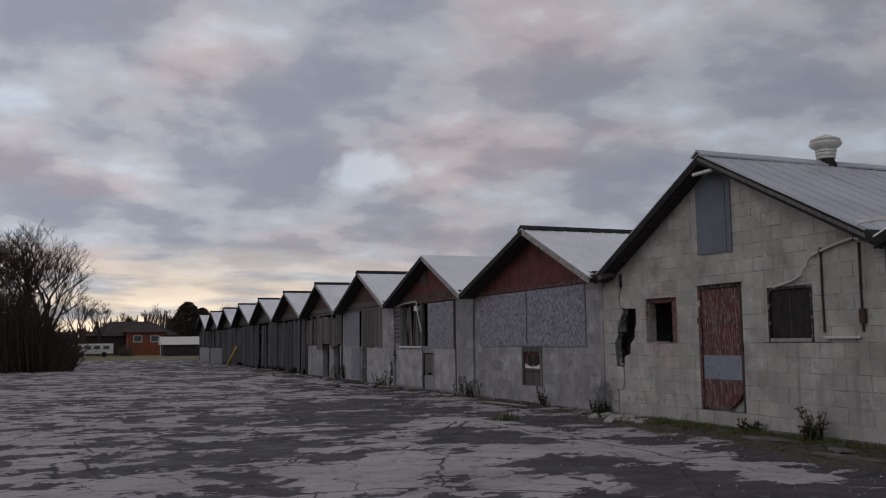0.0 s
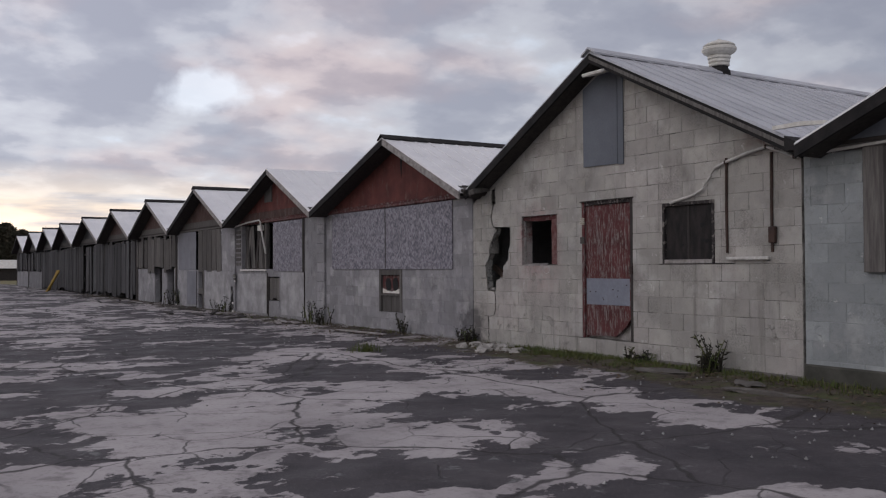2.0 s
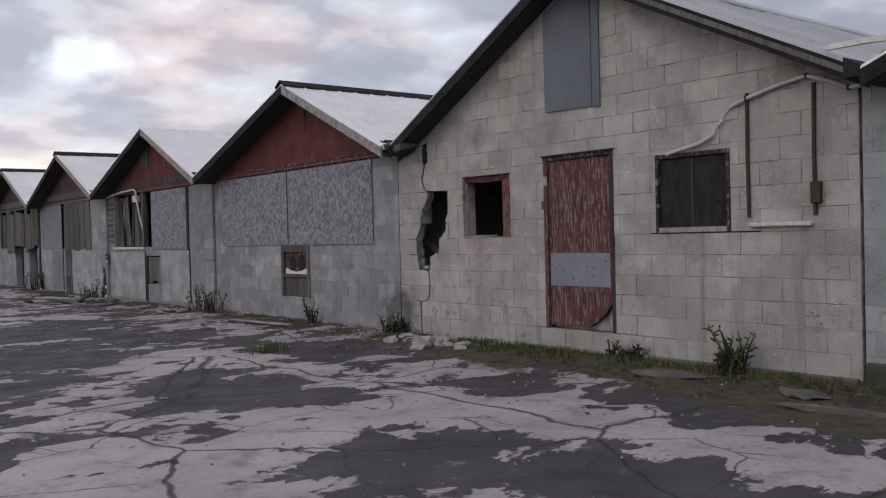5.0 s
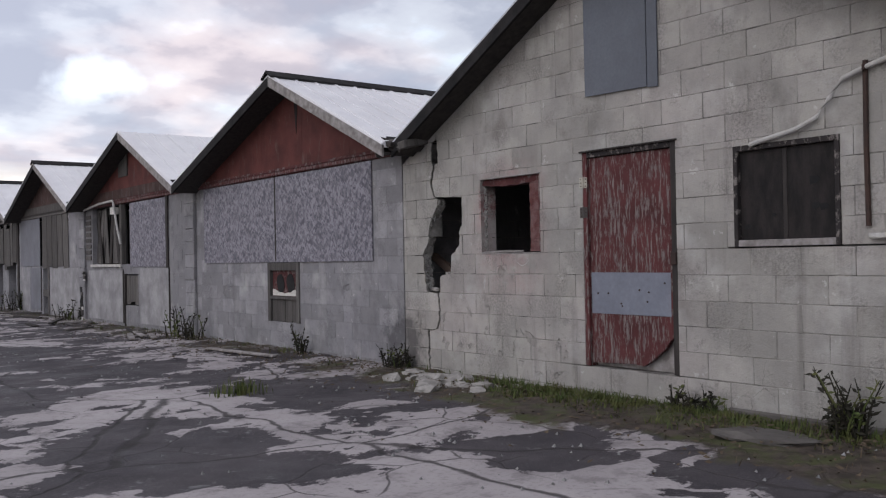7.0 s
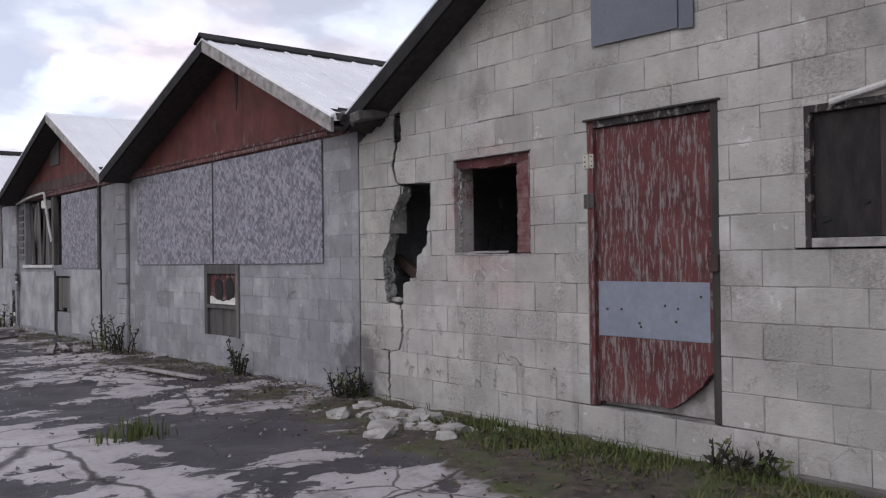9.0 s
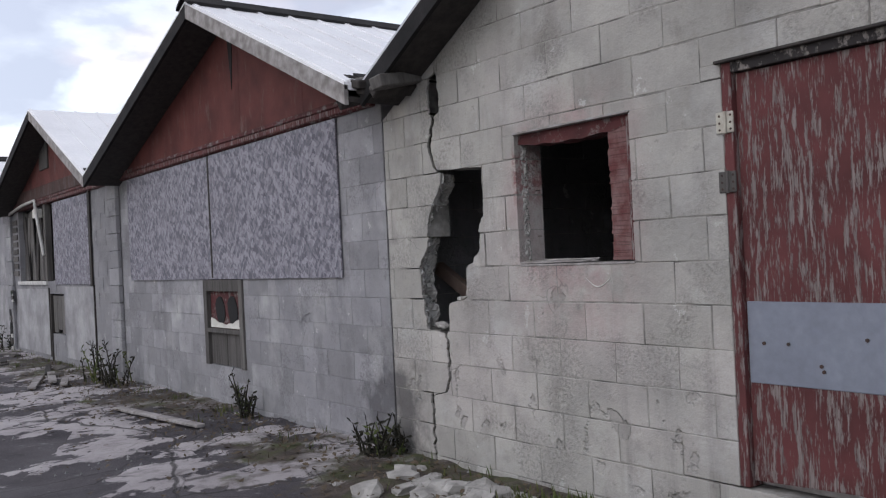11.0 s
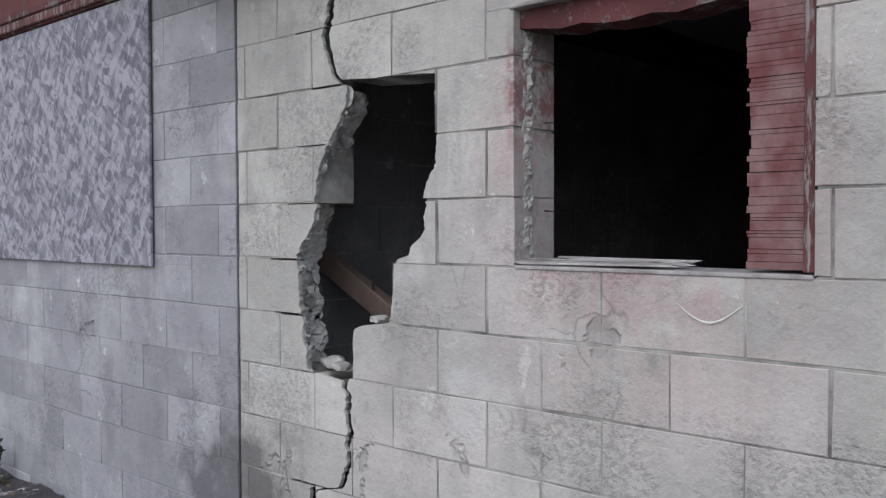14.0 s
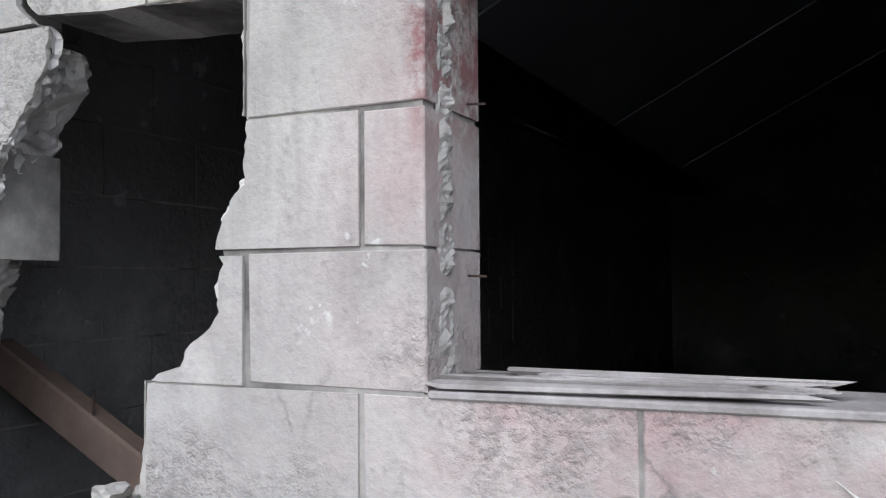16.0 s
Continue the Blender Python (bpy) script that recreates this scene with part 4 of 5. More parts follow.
def old_door():
    d = thing("door_1", "peeling red wooden door with a metal kick plate", "door", kind="structure")
    ya, yb, za, zb = DOOR
    flat("jamb", ya, ya + 0.055, za, zb, 0.004, 0.13, M_DARKWOOD, d, "dark rotted jamb")
    flat("jamb", yb - 0.05, yb, za, zb, 0.004, 0.13, M_REDPEEL, d)
    flat("head", ya + 0.055, yb - 0.05, zb - 0.05, zb, 0.004, 0.13, M_FRAME, d, "weathered grey door head")
    flat("drip_board", ya - 0.02, yb + 0.02, zb - 0.004, zb + 0.010, -0.022, 0.02, M_DARKWOOD, d, "dark drip board")
    flat("backing", ya + 0.02, yb - 0.02, za, zb - 0.02, 0.10, 0.12, M_WHITEWOOD, d, "pale inner board behind the broken corner")
    lo, hi = ya + 0.06, yb - 0.055
    edge = [(lo, za + 0.30), (lo + 0.05, za + 0.27), (lo + 0.10, za + 0.20), (lo + 0.17, za + 0.15), (lo + 0.24, za + 0.09), (lo + 0.33, za + 0.04), (lo + 0.42, za + 0.05)]
    leaf = part("leaf", prism(bmesh.new(), edge + [(hi, za + 0.03), (hi, zb - 0.055), (lo, zb - 0.055)], 0.035, 0.075), M_REDPEEL, d)
    plate = flat("kick_plate", lo + 0.01, hi - 0.005, 0.725, 1.085, 0.030, 0.0345, M_PLATE, d, "blue-grey sheet metal plate")
    r = random.Random(3)
    for k in range(8):
        cy, cz = r.uniform(lo + 0.08, hi - 0.08), r.uniform(0.78, 1.04)
        bm = bmesh.new()
        tube(bm, [(0.024, cy, cz), (0.032, cy, cz)], 0.008, 8)
        part("bolt", bm, M_RUST, plate)
    for z0, m in ((1.835, M_HINGE), (1.57, M_GREYWOOD)):
        h = flat("hinge", 13.775, 13.865, z0, z0 + 0.095, -0.006, 0.004, m, d, "butt hinge with screws")
        bm = bmesh.new()
        tube(bm, [(-0.009, 13.815, z0 - 0.002), (-0.009, 13.815, z0 + 0.097)], 0.007, 8)
        part("knuckle", bm, m, h)
        for sy in (13.788, 13.845):
            for sz in (0.016, 0.046, 0.078):
                bm = bmesh.new()
                tube(bm, [(-0.0085, sy, z0 + sz), (-0.005, sy, z0 + sz)], 0.0055, 8)
                part("screw", bm, M_RUST, h)
    flat("latch_stub", ya + 0.0, ya + 0.05, 1.15, 1.25, -0.02, 0.03, M_RUST, d, "rusty latch stub")
    flat("stop_strip", ya + 0.057, ya + 0.085, za + 0.3, zb - 0.06, 0.020, 0.034, M_REDTRIM, d)


old_door()


def empty_window():
    w = thing("window_1", "empty window opening with red-stained frame remains", "window", kind="structure")
    ya, yb, za, zb = WIN
    bm = bmesh.new()
    r = random.Random(11)
    z = za + 0.015
    while z < zb - 0.03:
        h = r.uniform(0.006, 0.034)
        box(bm, 0.035 + r.uniform(-0.0025, 0.0025), 0.12, ya + 0.03, ya + 0.170 + r.uniform(-0.006, 0.006), z, min(z + h - 0.0012, zb - 0.03))
        z += h
    part("split_jamb", bm, M_REDBRICK, w, "ragged dark red jamb of split layers")
    flat("jamb", ya + 0.001, ya + 0.03, za + 0.01, zb - 0.02, 0.012, 0.10, M_REDPEEL, w, "red timber edge")
    bm = bmesh.new()
    rows = []
    for z in np.arange(za + 0.012, zb - 0.05, 0.006):
        rows.append([bm.verts.new((x, yb + 0.002 - 0.016 * max(0.0, 0.35 + noise.noise(Vector((x * 60, 4.0, z * 34))) + 0.5 * noise.noise(Vector((x * 140, 8.0, z * 110)))) * math.sin(math.pi * (x - 0.04) / 0.06), z)) for x in np.linspace(0.04, 0.10, 9)])
    for p, q in zip(rows, rows[1:]):
        for n in range(8):
            bm.faces.new((p[n], q[n], q[n + 1], p[n + 1]))
    part("mortar_ridge", bm, M_RUBBLE, w, "crumbling mortar ridge on the jamb")
    bm = bmesh.new()
    n = 12
    low = [(ya + (yb - ya) * k / n, zb - 0.062 - 0.022 * math.sin(k * 0.262) + 0.006 * math.sin(k * 2.3)) for k in range(n + 1)]
    prism(bm, low + [(yb, zb - 0.005), (ya, zb - 0.005)], 0.03, 0.15)
    part("head", bm, M_REDTRIM, w, "torn dark red window head")
    flat("head_lip", ya - 0.01, yb + 0.012, zb - 0.006, zb + 0.006, -0.010, 0.04, M_WHITEWOOD, w, "weathered lip over the window")
    flat("sill", ya + 0.002, yb - 0.002, za - 0.006, za + 0.006, -0.003, 0.195, M_WHITEWOOD, w, "pale flaking window sill")
    for k in range(7):
        y0 = 14.72 + r.uniform(0, 0.12)
        bm = soft_box(0.0, 0.014 + 0.008 * r.random(), 0, 0.28 + 0.2 * r.random(), 0, 0.008 + 0.006 * r.random(), 0.002)
        bmesh.ops.rotate(bm, verts=bm.verts, cent=(0, 0, 0), matrix=Matrix.Rotation(r.uniform(-0.05, 0.05), 3, "Z"))
        for v in bm.verts:
            v.co += Vector((r.uniform(-0.003, 0.003), r.uniform(-0.03, 0.03), r.uniform(-0.002, 0.003)))
        bmesh.ops.translate(bm, verts=bm.verts, vec=(0.02 + k * 0.014, y0, za + 0.009 + 0.004 * (k % 3)))
        part("splinter", bm, M_WHITEWOOD, w, "split grey sill wood")
    for z0 in (1.435, 1.70):
        bm = bmesh.new()
        tube(bm, [(0.15, yb + 0.01, z0), (0.155, yb - 0.03, z0 - 0.002)], 0.002, 6)
        part("nail", bm, M_RUST, w, "bent rusty nail")


empty_window()


def shuttered_window():
    w = thing("window_2", "small window closed with dark blistered boards", "window", kind="structure")
    ya, yb, za, zb = SHUT
    for nm, a, b, c, d in (("stile", ya, ya + 0.035, za, zb), ("stile", yb - 0.035, yb, za, zb), ("head", ya + 0.035, yb - 0.035, zb - 0.04, zb), ("sill", ya + 0.035, yb - 0.035, za, za + 0.05)):
        flat(nm, a, b, c, d, -0.012, 0.06, M_WHITEWOOD if nm == "sill" else M_FRAME, w)
    mid = (ya + yb) / 2 + 0.01
    flat("shutter_board", ya + 0.037, mid - 0.002, za + 0.052, zb - 0.042, 0.022, 0.04, M_BLISTER, w, "dark board")
    flat("shutter_board", mid + 0.002, yb - 0.037, za + 0.052, zb - 0.042, 0.026, 0.044, M_BLISTER, w, "dark board")
    flat("cover_strip", mid - 0.02, mid + 0.012, za + 0.055, zb - 0.045, 0.014, 0.024, M_DARKWOOD, w)
    for cy, cz, rad in ((ya + 0.20, 1.74, 0.035), (ya + 0.19, 1.56, 0.03), (ya + 0.13, 1.55, 0.03), (yb - 0.10, 1.43, 0.022), (mid + 0.09, 1.51, 0.016)):
        bm = bmesh.new()
        pts = [(cy + rad * (1 + 0.3 * math.sin(k * 2.1)) * math.cos(k * 0.785), cz + rad * (1 + 0.3 * math.cos(k * 1.7)) * math.sin(k * 0.785)) for k in range(8)]
        prism(bm, pts, 0.0185, 0.023)
        # solid black disc on the board, painted as the dark inside a hole
        part("rot_hole", bm, M_BLACK, w, "dark rotted hole")


shuttered_window()

board = thing("gable_board", "slate-grey board covering the loft opening", "board")
part("main_board", prism(bmesh.new(), [(13.075, 2.62), (13.76, 2.635), (13.765, 3.72), (13.30, 3.93), (13.075, 3.82)], -0.022, -0.006), M_SLATE, board)
part("side_strip", prism(bmesh.new(), [(12.965, 2.605), (13.068, 2.612), (13.068, 3.82), (12.965, 3.76)], -0.018, -0.005), M_SLATE, board)

lamp = thing("flood_lamp", "white flood lamp under the gable peak", "lamp", (-0.2, 13.2, 3.85))
bm = soft_box(-0.16, 0.12, -0.20, 0.20, -0.025, 0.025, 0.012)
bmesh.ops.rotate(bm, verts=bm.verts, cent=(0, 0, 0), matrix=Matrix.Rotation(radians(-14), 3, "Y"))
part("reflector", bm, M_WHITE, lamp, "white enamel reflector")
part("arm", tube(bmesh.new(), [(0.05, 0, 0.02), (0.12, 0, 0.09), (0.20, 0, 0.05)], 0.012, 8), M_DARKWOOD, lamp, "bracket arm")


def ventilator():
    v = thing("roof_ventilator", "white ribbed metal roof ventilator on the ridge", "ventilator", (2.23, 13.30, 4.08))
    part("base_flashing", lathe(bmesh.new(), [(0.17, -0.05), (0.16, 0.06), (0.13, 0.10), (0.125, 0.13)], 0, 0), M_DARKEDGE, v, "dark flashing")
    for k in range(3):
        z = 0.13 + k * 0.055
        part("throat_ring", lathe(bmesh.new(), [(0.135 + 0.008 * k, z), (0.150 + 0.008 * k, z + 0.012), (0.150 + 0.008 * k, z + 0.04), (0.138 + 0.008 * k, z + 0.052)], 0, 0), M_WHITE, v)
    part("hood", lathe(bmesh.new(), [(0.16, 0.295), (0.225, 0.335), (0.252, 0.37), (0.252, 0.40), (0.235, 0.415), (0.18, 0.42)], 0, 0, 28), M_WHITE, v)
    part("cap", lathe(bmesh.new(), [(0.225, 0.425), (0.235, 0.445), (0.19, 0.475), (0.12, 0.505), (0.04, 0.515), (0.03, 0.54)], 0, 0, 28), M_WHITE, v)


ventilator()

cable = thing("power_cable", "pale grey cable clipped slackly along the wall", "cable")
path = [(12.12, 2.03), (12.0, 2.055), (11.75, 2.10), (11.60, 2.16), (11.50, 2.28), (11.40, 2.40), (11.25, 2.45), (10.95, 2.52), (10.68, 2.565), (10.50, 2.50), (10.32, 2.415), (9.9, 2.43), (9.2, 2.455), (7.5, 2.46), (4.3, 2.46)]
part("sheath", tube(bmesh.new(), [(-0.035, y, z) for y, z in path], 0.018, 8), M_CABLE, cable)
for y, z in ((11.25, 2.45), (10.68, 2.565), (10.32, 2.415), (9.2, 2.455)):
    part("clip", soft_box(-0.056, 0.0, y - 0.012, y + 0.012, z - 0.022, z + 0.022), M_RUST, cable, "rusty clip")

filled = thing("blocked_opening", "walled-up opening with rusty side bars and a stone ledge", "blocked window")
for y in (11.255, 10.63):
    part("side_bar", tube(bmesh.new(), [(-0.012, y, 1.40), (-0.014, y + 0.004, 1.9), (-0.012, y, 2.50)], 0.018, 6), M_RUST, filled)
part("ledge", soft_box(-0.06, 0.0, 10.65, 11.24, 1.315, 1.352, 0.008), M_BROKEN, filled, "crumbling concrete ledge")
part("junction_box", soft_box(-0.05, 0.0, 10.57, 10.66, 1.50, 1.68, 0.008), M_RUST, filled, "rusty junction box")

rot = random.Random(21)
eave = thing("rotten_eave_end", "rotted mossy timber ends under the roof valley", "eave timber")
for k in range(9):
    bm = soft_box(-0.30 + rot.uniform(-0.08, 0.05), 0.05, 0, 0.07 + 0.06 * rot.random(), 0, 0.05 + 0.05 * rot.random(), 0.008)
    bmesh.ops.rotate(bm, verts=bm.verts, cent=(0, 0, 0), matrix=Euler((rot.uniform(-0.6, 0.3), rot.uniform(-0.3, 0.2), rot.uniform(-0.3, 0.3))).to_matrix())
    bmesh.ops.translate(bm, verts=bm.verts, vec=(0, 16.1 + 0.055 * k, 2.46 + 0.03 * rot.random()))
    part("timber_end", bm, M_DARKWOOD if k % 3 else M_GREYWOOD, eave)

# inside the break
tim = thing("fallen_timber", "brown timber leaning behind the broken wall", "timber")
bm = soft_box(-0.03, 0.03, -1.05, 0.66, -0.045, 0.045, 0.006)
bmesh.ops.rotate(bm, verts=bm.verts, cent=(0, 0, 0), matrix=Matrix.Rotation(radians(28), 3, "X"))
bmesh.ops.translate(bm, verts=bm.verts, vec=(0.42, 16.0, 0.95))
part("beam", bm, M_BEAM, tim)
part("nail", tube(bmesh.new(), [(0.40, 16.25, 1.12), (0.40, 16.25, 1.19)], 0.004, 6), M_RUST, tim)
tagged(part("wood_post", soft_box(0.21, 0.29, 15.43, 15.52, -0.05, 2.4), M_BEAM), "brown upright stud inside the wall", "post")


def chunk(size, r, squash=0.6):
    bm = bmesh.new()
    bmesh.ops.create_icosphere(bm, subdivisions=2, radius=size)
    s = r.random() * 90
    for v in bm.verts:
        k = 1 + 0.6 * noise.noise(v.co * (1.6 / size) + Vector((s, s, 0))) + 0.25 * noise.noise(v.co * (4.5 / size) + Vector((s, 0, s)))
        v.co = Vector((v.co.x * k * 1.2, v.co.y * k, v.co.z * k * squash))
        v.co.x = max(-size * 0.9, min(size * 0.95, v.co.x))
        v.co.z = max(-size * 0.4, min(size * 0.5, v.co.z))
    return bm


rub = random.Random(8)
for k in range(70):
    s = rub.choice((0.025, 0.03, 0.04, 0.05, 0.06, 0.08, 0.10))
    ob = part("concrete_chunk", chunk(s, rub), M_RUBBLE)
    y = rub.gauss(15.35, 0.40)
    ob.location = (-s - 0.10 - abs(rub.gauss(0.25, 0.2)), y, s * 0.28)
    ob.rotation_euler = (rub.uniform(-0.2, 0.2), rub.uniform(-0.2, 0.2), rub.uniform(0, 6))
    tagged(ob, "pale broken concrete lump fallen from the wall", "rubble", "rubble under the break")
for k, (y, z, s) in enumerate(((16.06, 0.885, 0.035), (16.12, 0.89, 0.045), (16.0, 0.88, 0.03), (15.86, 1.068, 0.03), (15.80, 1.07, 0.025))):
    ob = part("concrete_chunk", chunk(s, rub), M_RUBBLE)
    ob.location, ob.rotation_euler = (0.06 + 0.02 * (k % 3), y, z + s * 0.1), (0, 0, k)
    tagged(ob, "crumbled mortar lump resting in the break", "rubble", "rubble in the break")

# crumbs of block still clinging to both sides of the break, and scraped plaster below the window
cr = random.Random(90)
for k in range(90):
    z = cr.uniform(0.90, 1.84)
    far = k % 3 < 2
    if far:
        dx = cr.uniform(0.012, 0.13)
        y = along(RIFT_HIGH, z) + 0.85 * min(dx, 0.085) + cr.uniform(-0.012, 0.012)
    else:
        z = cr.uniform(1.30, 1.62)
        dx = cr.uniform(0.012, 0.05)
        y = along(RIFT_LOW, z) - cr.uniform(0.0, 0.012)
    ob = part("crumb", chunk(cr.uniform(0.006, 0.017), cr, 1.0), M_BROKEN, wall_a)
    ob.location, ob.rotation_euler = (dx, y, z), (cr.uniform(0, 6), cr.uniform(0, 6), cr.uniform(0, 6))
arc = [(14.55 + 0.17 * k / 10, 1.195 - 0.045 * math.sin(math.pi * k / 10)) for k in range(11)]
part("plaster_scrape", tube(bmesh.new(), [(0.0, y, z) for y, z in arc], [0.001 + 0.0025 * math.sin(math.pi * k / 10) for k in range(11)], 6), M_BROKEN, wall_a, "white scraped plaster arc")
for x, y, rot_z, sx, sy in ((-0.62, 11.65, 0.3, 0.28, 0.42), (-0.75, 10.35, -0.5, 0.16, 0.24), (-1.15, 9.75, 0.2, 0.08, 0.55)):
    bm = chunk(0.3, rub, 0.12)
    bmesh.ops.scale(bm, verts=bm.verts, vec=(sx / 0.32, sy / 0.32, 1))
    ob = part("paving_fragment", bm, M_DARKSTONE)
    ob.location, ob.rotation_euler = (x, y, 0.03), (0.03, 0.05, rot_z)
    tagged(ob, "flat grey paving fragment lying in weeds", "paving fragment", "loose paving")

bm = soft_box(-0.04, 0.04, -0.8, 0.8, 0, 0.03)
ob = part("loose_timber", bm, M_WHITEWOOD)
ob.location, ob.rotation_euler = (-0.75, 19.3, 0.03), (0, 0, 0.12)
tagged(ob, "pale wooden slat lying on the ground", "slat")


# ---- strand-board shed: hatch ----
h = thing("wall_hatch", "small hatch with torn red panel and grey planks", "hatch")
for nm, a, b, c, d in (("stile", 19.03, 19.11, 0.385, 1.21), ("stile", 19.86, 19.94, 0.385, 1.21), ("rail", 19.11, 19.86, 1.10, 1.21), ("rail", 19.11, 19.86, 0.70, 0.74)):
    flat(nm, a, b, c, d, -0.014, 0.10, M_GREYWOOD, h)
for k in range(4):
    flat("plank", 19.112 + k * 0.187, 19.294 + k * 0.187, 0.39, 0.70, 0.02 + 0.003 * (k % 2), 0.045, M_GREYWOOD, h)
flat("red_panel", 19.11, 19.86, 0.74, 1.10, 0.03, 0.05, M_REDTRIM, h, "torn red panel")
for cy, hgt in ((19.33, 0.16), (19.62, 0.15)):
    pts = [(cy + 0.11 * math.cos(a) * (1 + 0.15 * math.sin(2 * a)), 0.93 + hgt * math.sin(a) * (0.8 if math.sin(a) > 0 else 1.0)) for a in (k * math.pi / 7 for k in range(14))]
    # black plate over the panel imitates the unlit space behind the tear
    part("torn_hole", prism(bmesh.new(), pts, 0.022, 0.028), M_BLACK, h, "dark torn hole")
pts = [(19.14, 0.75)] + [(19.14 + 0.69 * k / 8, 0.84 - 0.06 * math.sin(k * math.pi / 8) + 0.012 * (k % 2)) for k in range(9)] + [(19.83, 0.75)]
part("torn_strip", prism(bmesh.new(), pts, 0.012, 0.02), M_WHITE, h, "torn white edging")

# ---- shed with the broken window ----
bw = thing("window_3", "broken window with leaning slats and dark sacking", "window", kind="structure")
# added black sheet; its colour stands in for the unlit shed interior
flat("backing", 26.3, 28.1, 1.23, 2.42, 0.14, 0.16, M_BLACK, bw, "black sheet standing for the dark interior")
sl = random.Random(4)
for k in range(9):
    bm = soft_box(0.03, 0.05, -0.07, 0.07, 0, 1.05 + 0.12 * sl.random(), 0.003)
    bmesh.ops.rotate(bm, verts=bm.verts, cent=(0, 0, 0), matrix=Matrix.Rotation(radians(sl.uniform(-14, 16)), 3, "X"))
    bmesh.ops.translate(bm, verts=bm.verts, vec=(0.012 * (k % 3), 26.5 + k * 0.18, 1.24))
    part("slat", bm, M_GREYWOOD if k % 3 else M_DARKWOOD, bw)
flat("mullion", 26.2, 26.32, 1.2, 2.44, -0.01, 0.08, M_GREYWOOD, bw)
flat("sill", 26.2, 28.15, 1.17, 1.225, -0.04, 0.1, M_BROKEN, bw)
pipe = thing("bent_pipe", "white pipe bent across the broken window", "pipe")
part("tube", tube(bmesh.new(), [(-0.06, 28.5, 2.40), (-0.09, 27.4, 2.47), (-0.10, 26.45, 2.49), (-0.12, 26.32, 2.42), (-0.10, 26.2, 2.0), (-0.08, 26.05, 1.62)], 0.024, 8), M_CABLE, pipe)
part("bracket", soft_box(-0.1, 0.0, 26.36, 26.6, 2.22, 2.36), M_WHITE, pipe)
h3 = thing("wall_hatch", "small hatch patched with torn grey boards", "hatch")
for k in range(3):
    flat("plank", 25.32 + k * 0.24, 25.54 + k * 0.24, 0.44 + 0.05 * (k % 2), 1.0, 0.02, 0.05, M_GREYWOOD, h3)
flat("stile", 26.02, 26.07, 0.0, 1.03, -0.02, 0.04, M_DARKWOOD, h3)
sheet("gable_vent_board", 25.69, 26.2, 2.93, 3.42, M_GREYWOOD, "grey weathered board on the red gable", "board", x=-0.058, t=0.022)
sheet("gap_board", 23.70, 23.80, 1.15, 2.42, M_DARKWOOD, "dark upright batten beside the strand board", "batten", x=-0.03)
sheet("gap_board", 19.655, 19.685, 1.23, 2.42, M_DARKWOOD, "dark batten between two strand boards", "batten", x=-0.022, t=0.008)
d4 = thing("door_2", "dark narrow doorway with a splintered jamb", "door", kind="structure")
# black slab closes the doorway, painting the dark inside
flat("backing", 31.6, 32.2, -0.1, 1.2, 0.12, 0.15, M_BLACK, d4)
flat("jamb", 31.58, 31.68, 0.0, 1.2, -0.02, 0.1, M_GREYWOOD, d4)
flat("cross_board", 31.65, 32.2, 0.45, 0.62, 0.0, 0.04, M_GREYWOOD, d4)

# blue-grey shed: boarded opening
b0 = thing("boarded_opening", "tall weathered post and grey sheets closing an opening", "boarded opening")
flat("post", 9.30, 9.52, 1.18, 2.42, -0.05, 0.06, M_GREYWOOD, b0)
for k in range(3):
    flat("sheet", 6.2 + k * 1.033, 7.228 + k * 1.033, 1.19, 2.40, 0.02, 0.035, M_GREYBOARD, b0)

# pilasters with open joints at the seams of the whitewashed sheds
for s in (22.70, 28.75):
    p = thing("pilaster", "rough whitewashed block pier with an open joint", "pier", group="piers")
    for k in range(12):
        z = -0.12 + k * 0.213
        o = rot.uniform(-0.012, 0.012)
        flat("block", s - 0.2 + o, s + 0.18 + o * 0.5, z, z + 0.209, -0.05 + o, 0.0, M_PALE, p, w=0.006)
    flat("open_joint", s + 0.19, s + 0.23, 0.9, 2.3, -0.012, 0.002, M_DARKWOOD, p, "dark open joint")

lad = thing("leaning_trestle", "faded yellow timber trestle leaning on boards", "trestle")
for k in range(3):
    part("leg", tube(bmesh.new(), [(-0.9 + 0.1 * k, 57.6 + 0.35 * k, 0.0), (-0.15, 58.3 + 0.3 * k, 1.15)], 0.06, 6), M_YELLOW, lad)
part("rung", tube(bmesh.new(), [(-0.5, 57.9, 0.6), (-0.45, 58.7, 0.6)], 0.05, 6), M_YELLOW, lad)


def blades(bm, cx, cy, n, h, spread_, r, lean=0.5, wide=0.006):
    for _ in range(n):
        x, y = cx + r.gauss(0, spread_), cy + r.gauss(0, spread_)
        a, k = r.uniform(0, 6.28), h * r.uniform(0.4, 1.0)
        dx, dy = math.cos(a) * lean * k * r.random(), math.sin(a) * lean * k * r.random()
        px, py = -math.sin(a) * wide, math.cos(a) * wide
        v = [bm.verts.new(c) for c in ((x - px, y - py, 0), (x + px, y + py, 0), (x + dx * 0.4 + px * 0.7, y + dy * 0.4 + py * 0.7, k * 0.6), (x + dx * 0.4 - px * 0.7, y + dy * 0.4 - py * 0.7, k * 0.6), (x + dx, y + dy, k))]
        bm.faces.new(v[:4])
        bm.faces.new((v[3], v[2], v[4]))


# ---- plinths, rotted corners and litter of the row ----
pl = thing("wall_plinth", "dirty concrete plinth under the blue-grey wall", "plinth", kind="structure")
part("plinth", soft_box(-0.055, 0.010, 4.2, 10.22, -0.15, 0.21, 0.015), M_PLINTH, pl)
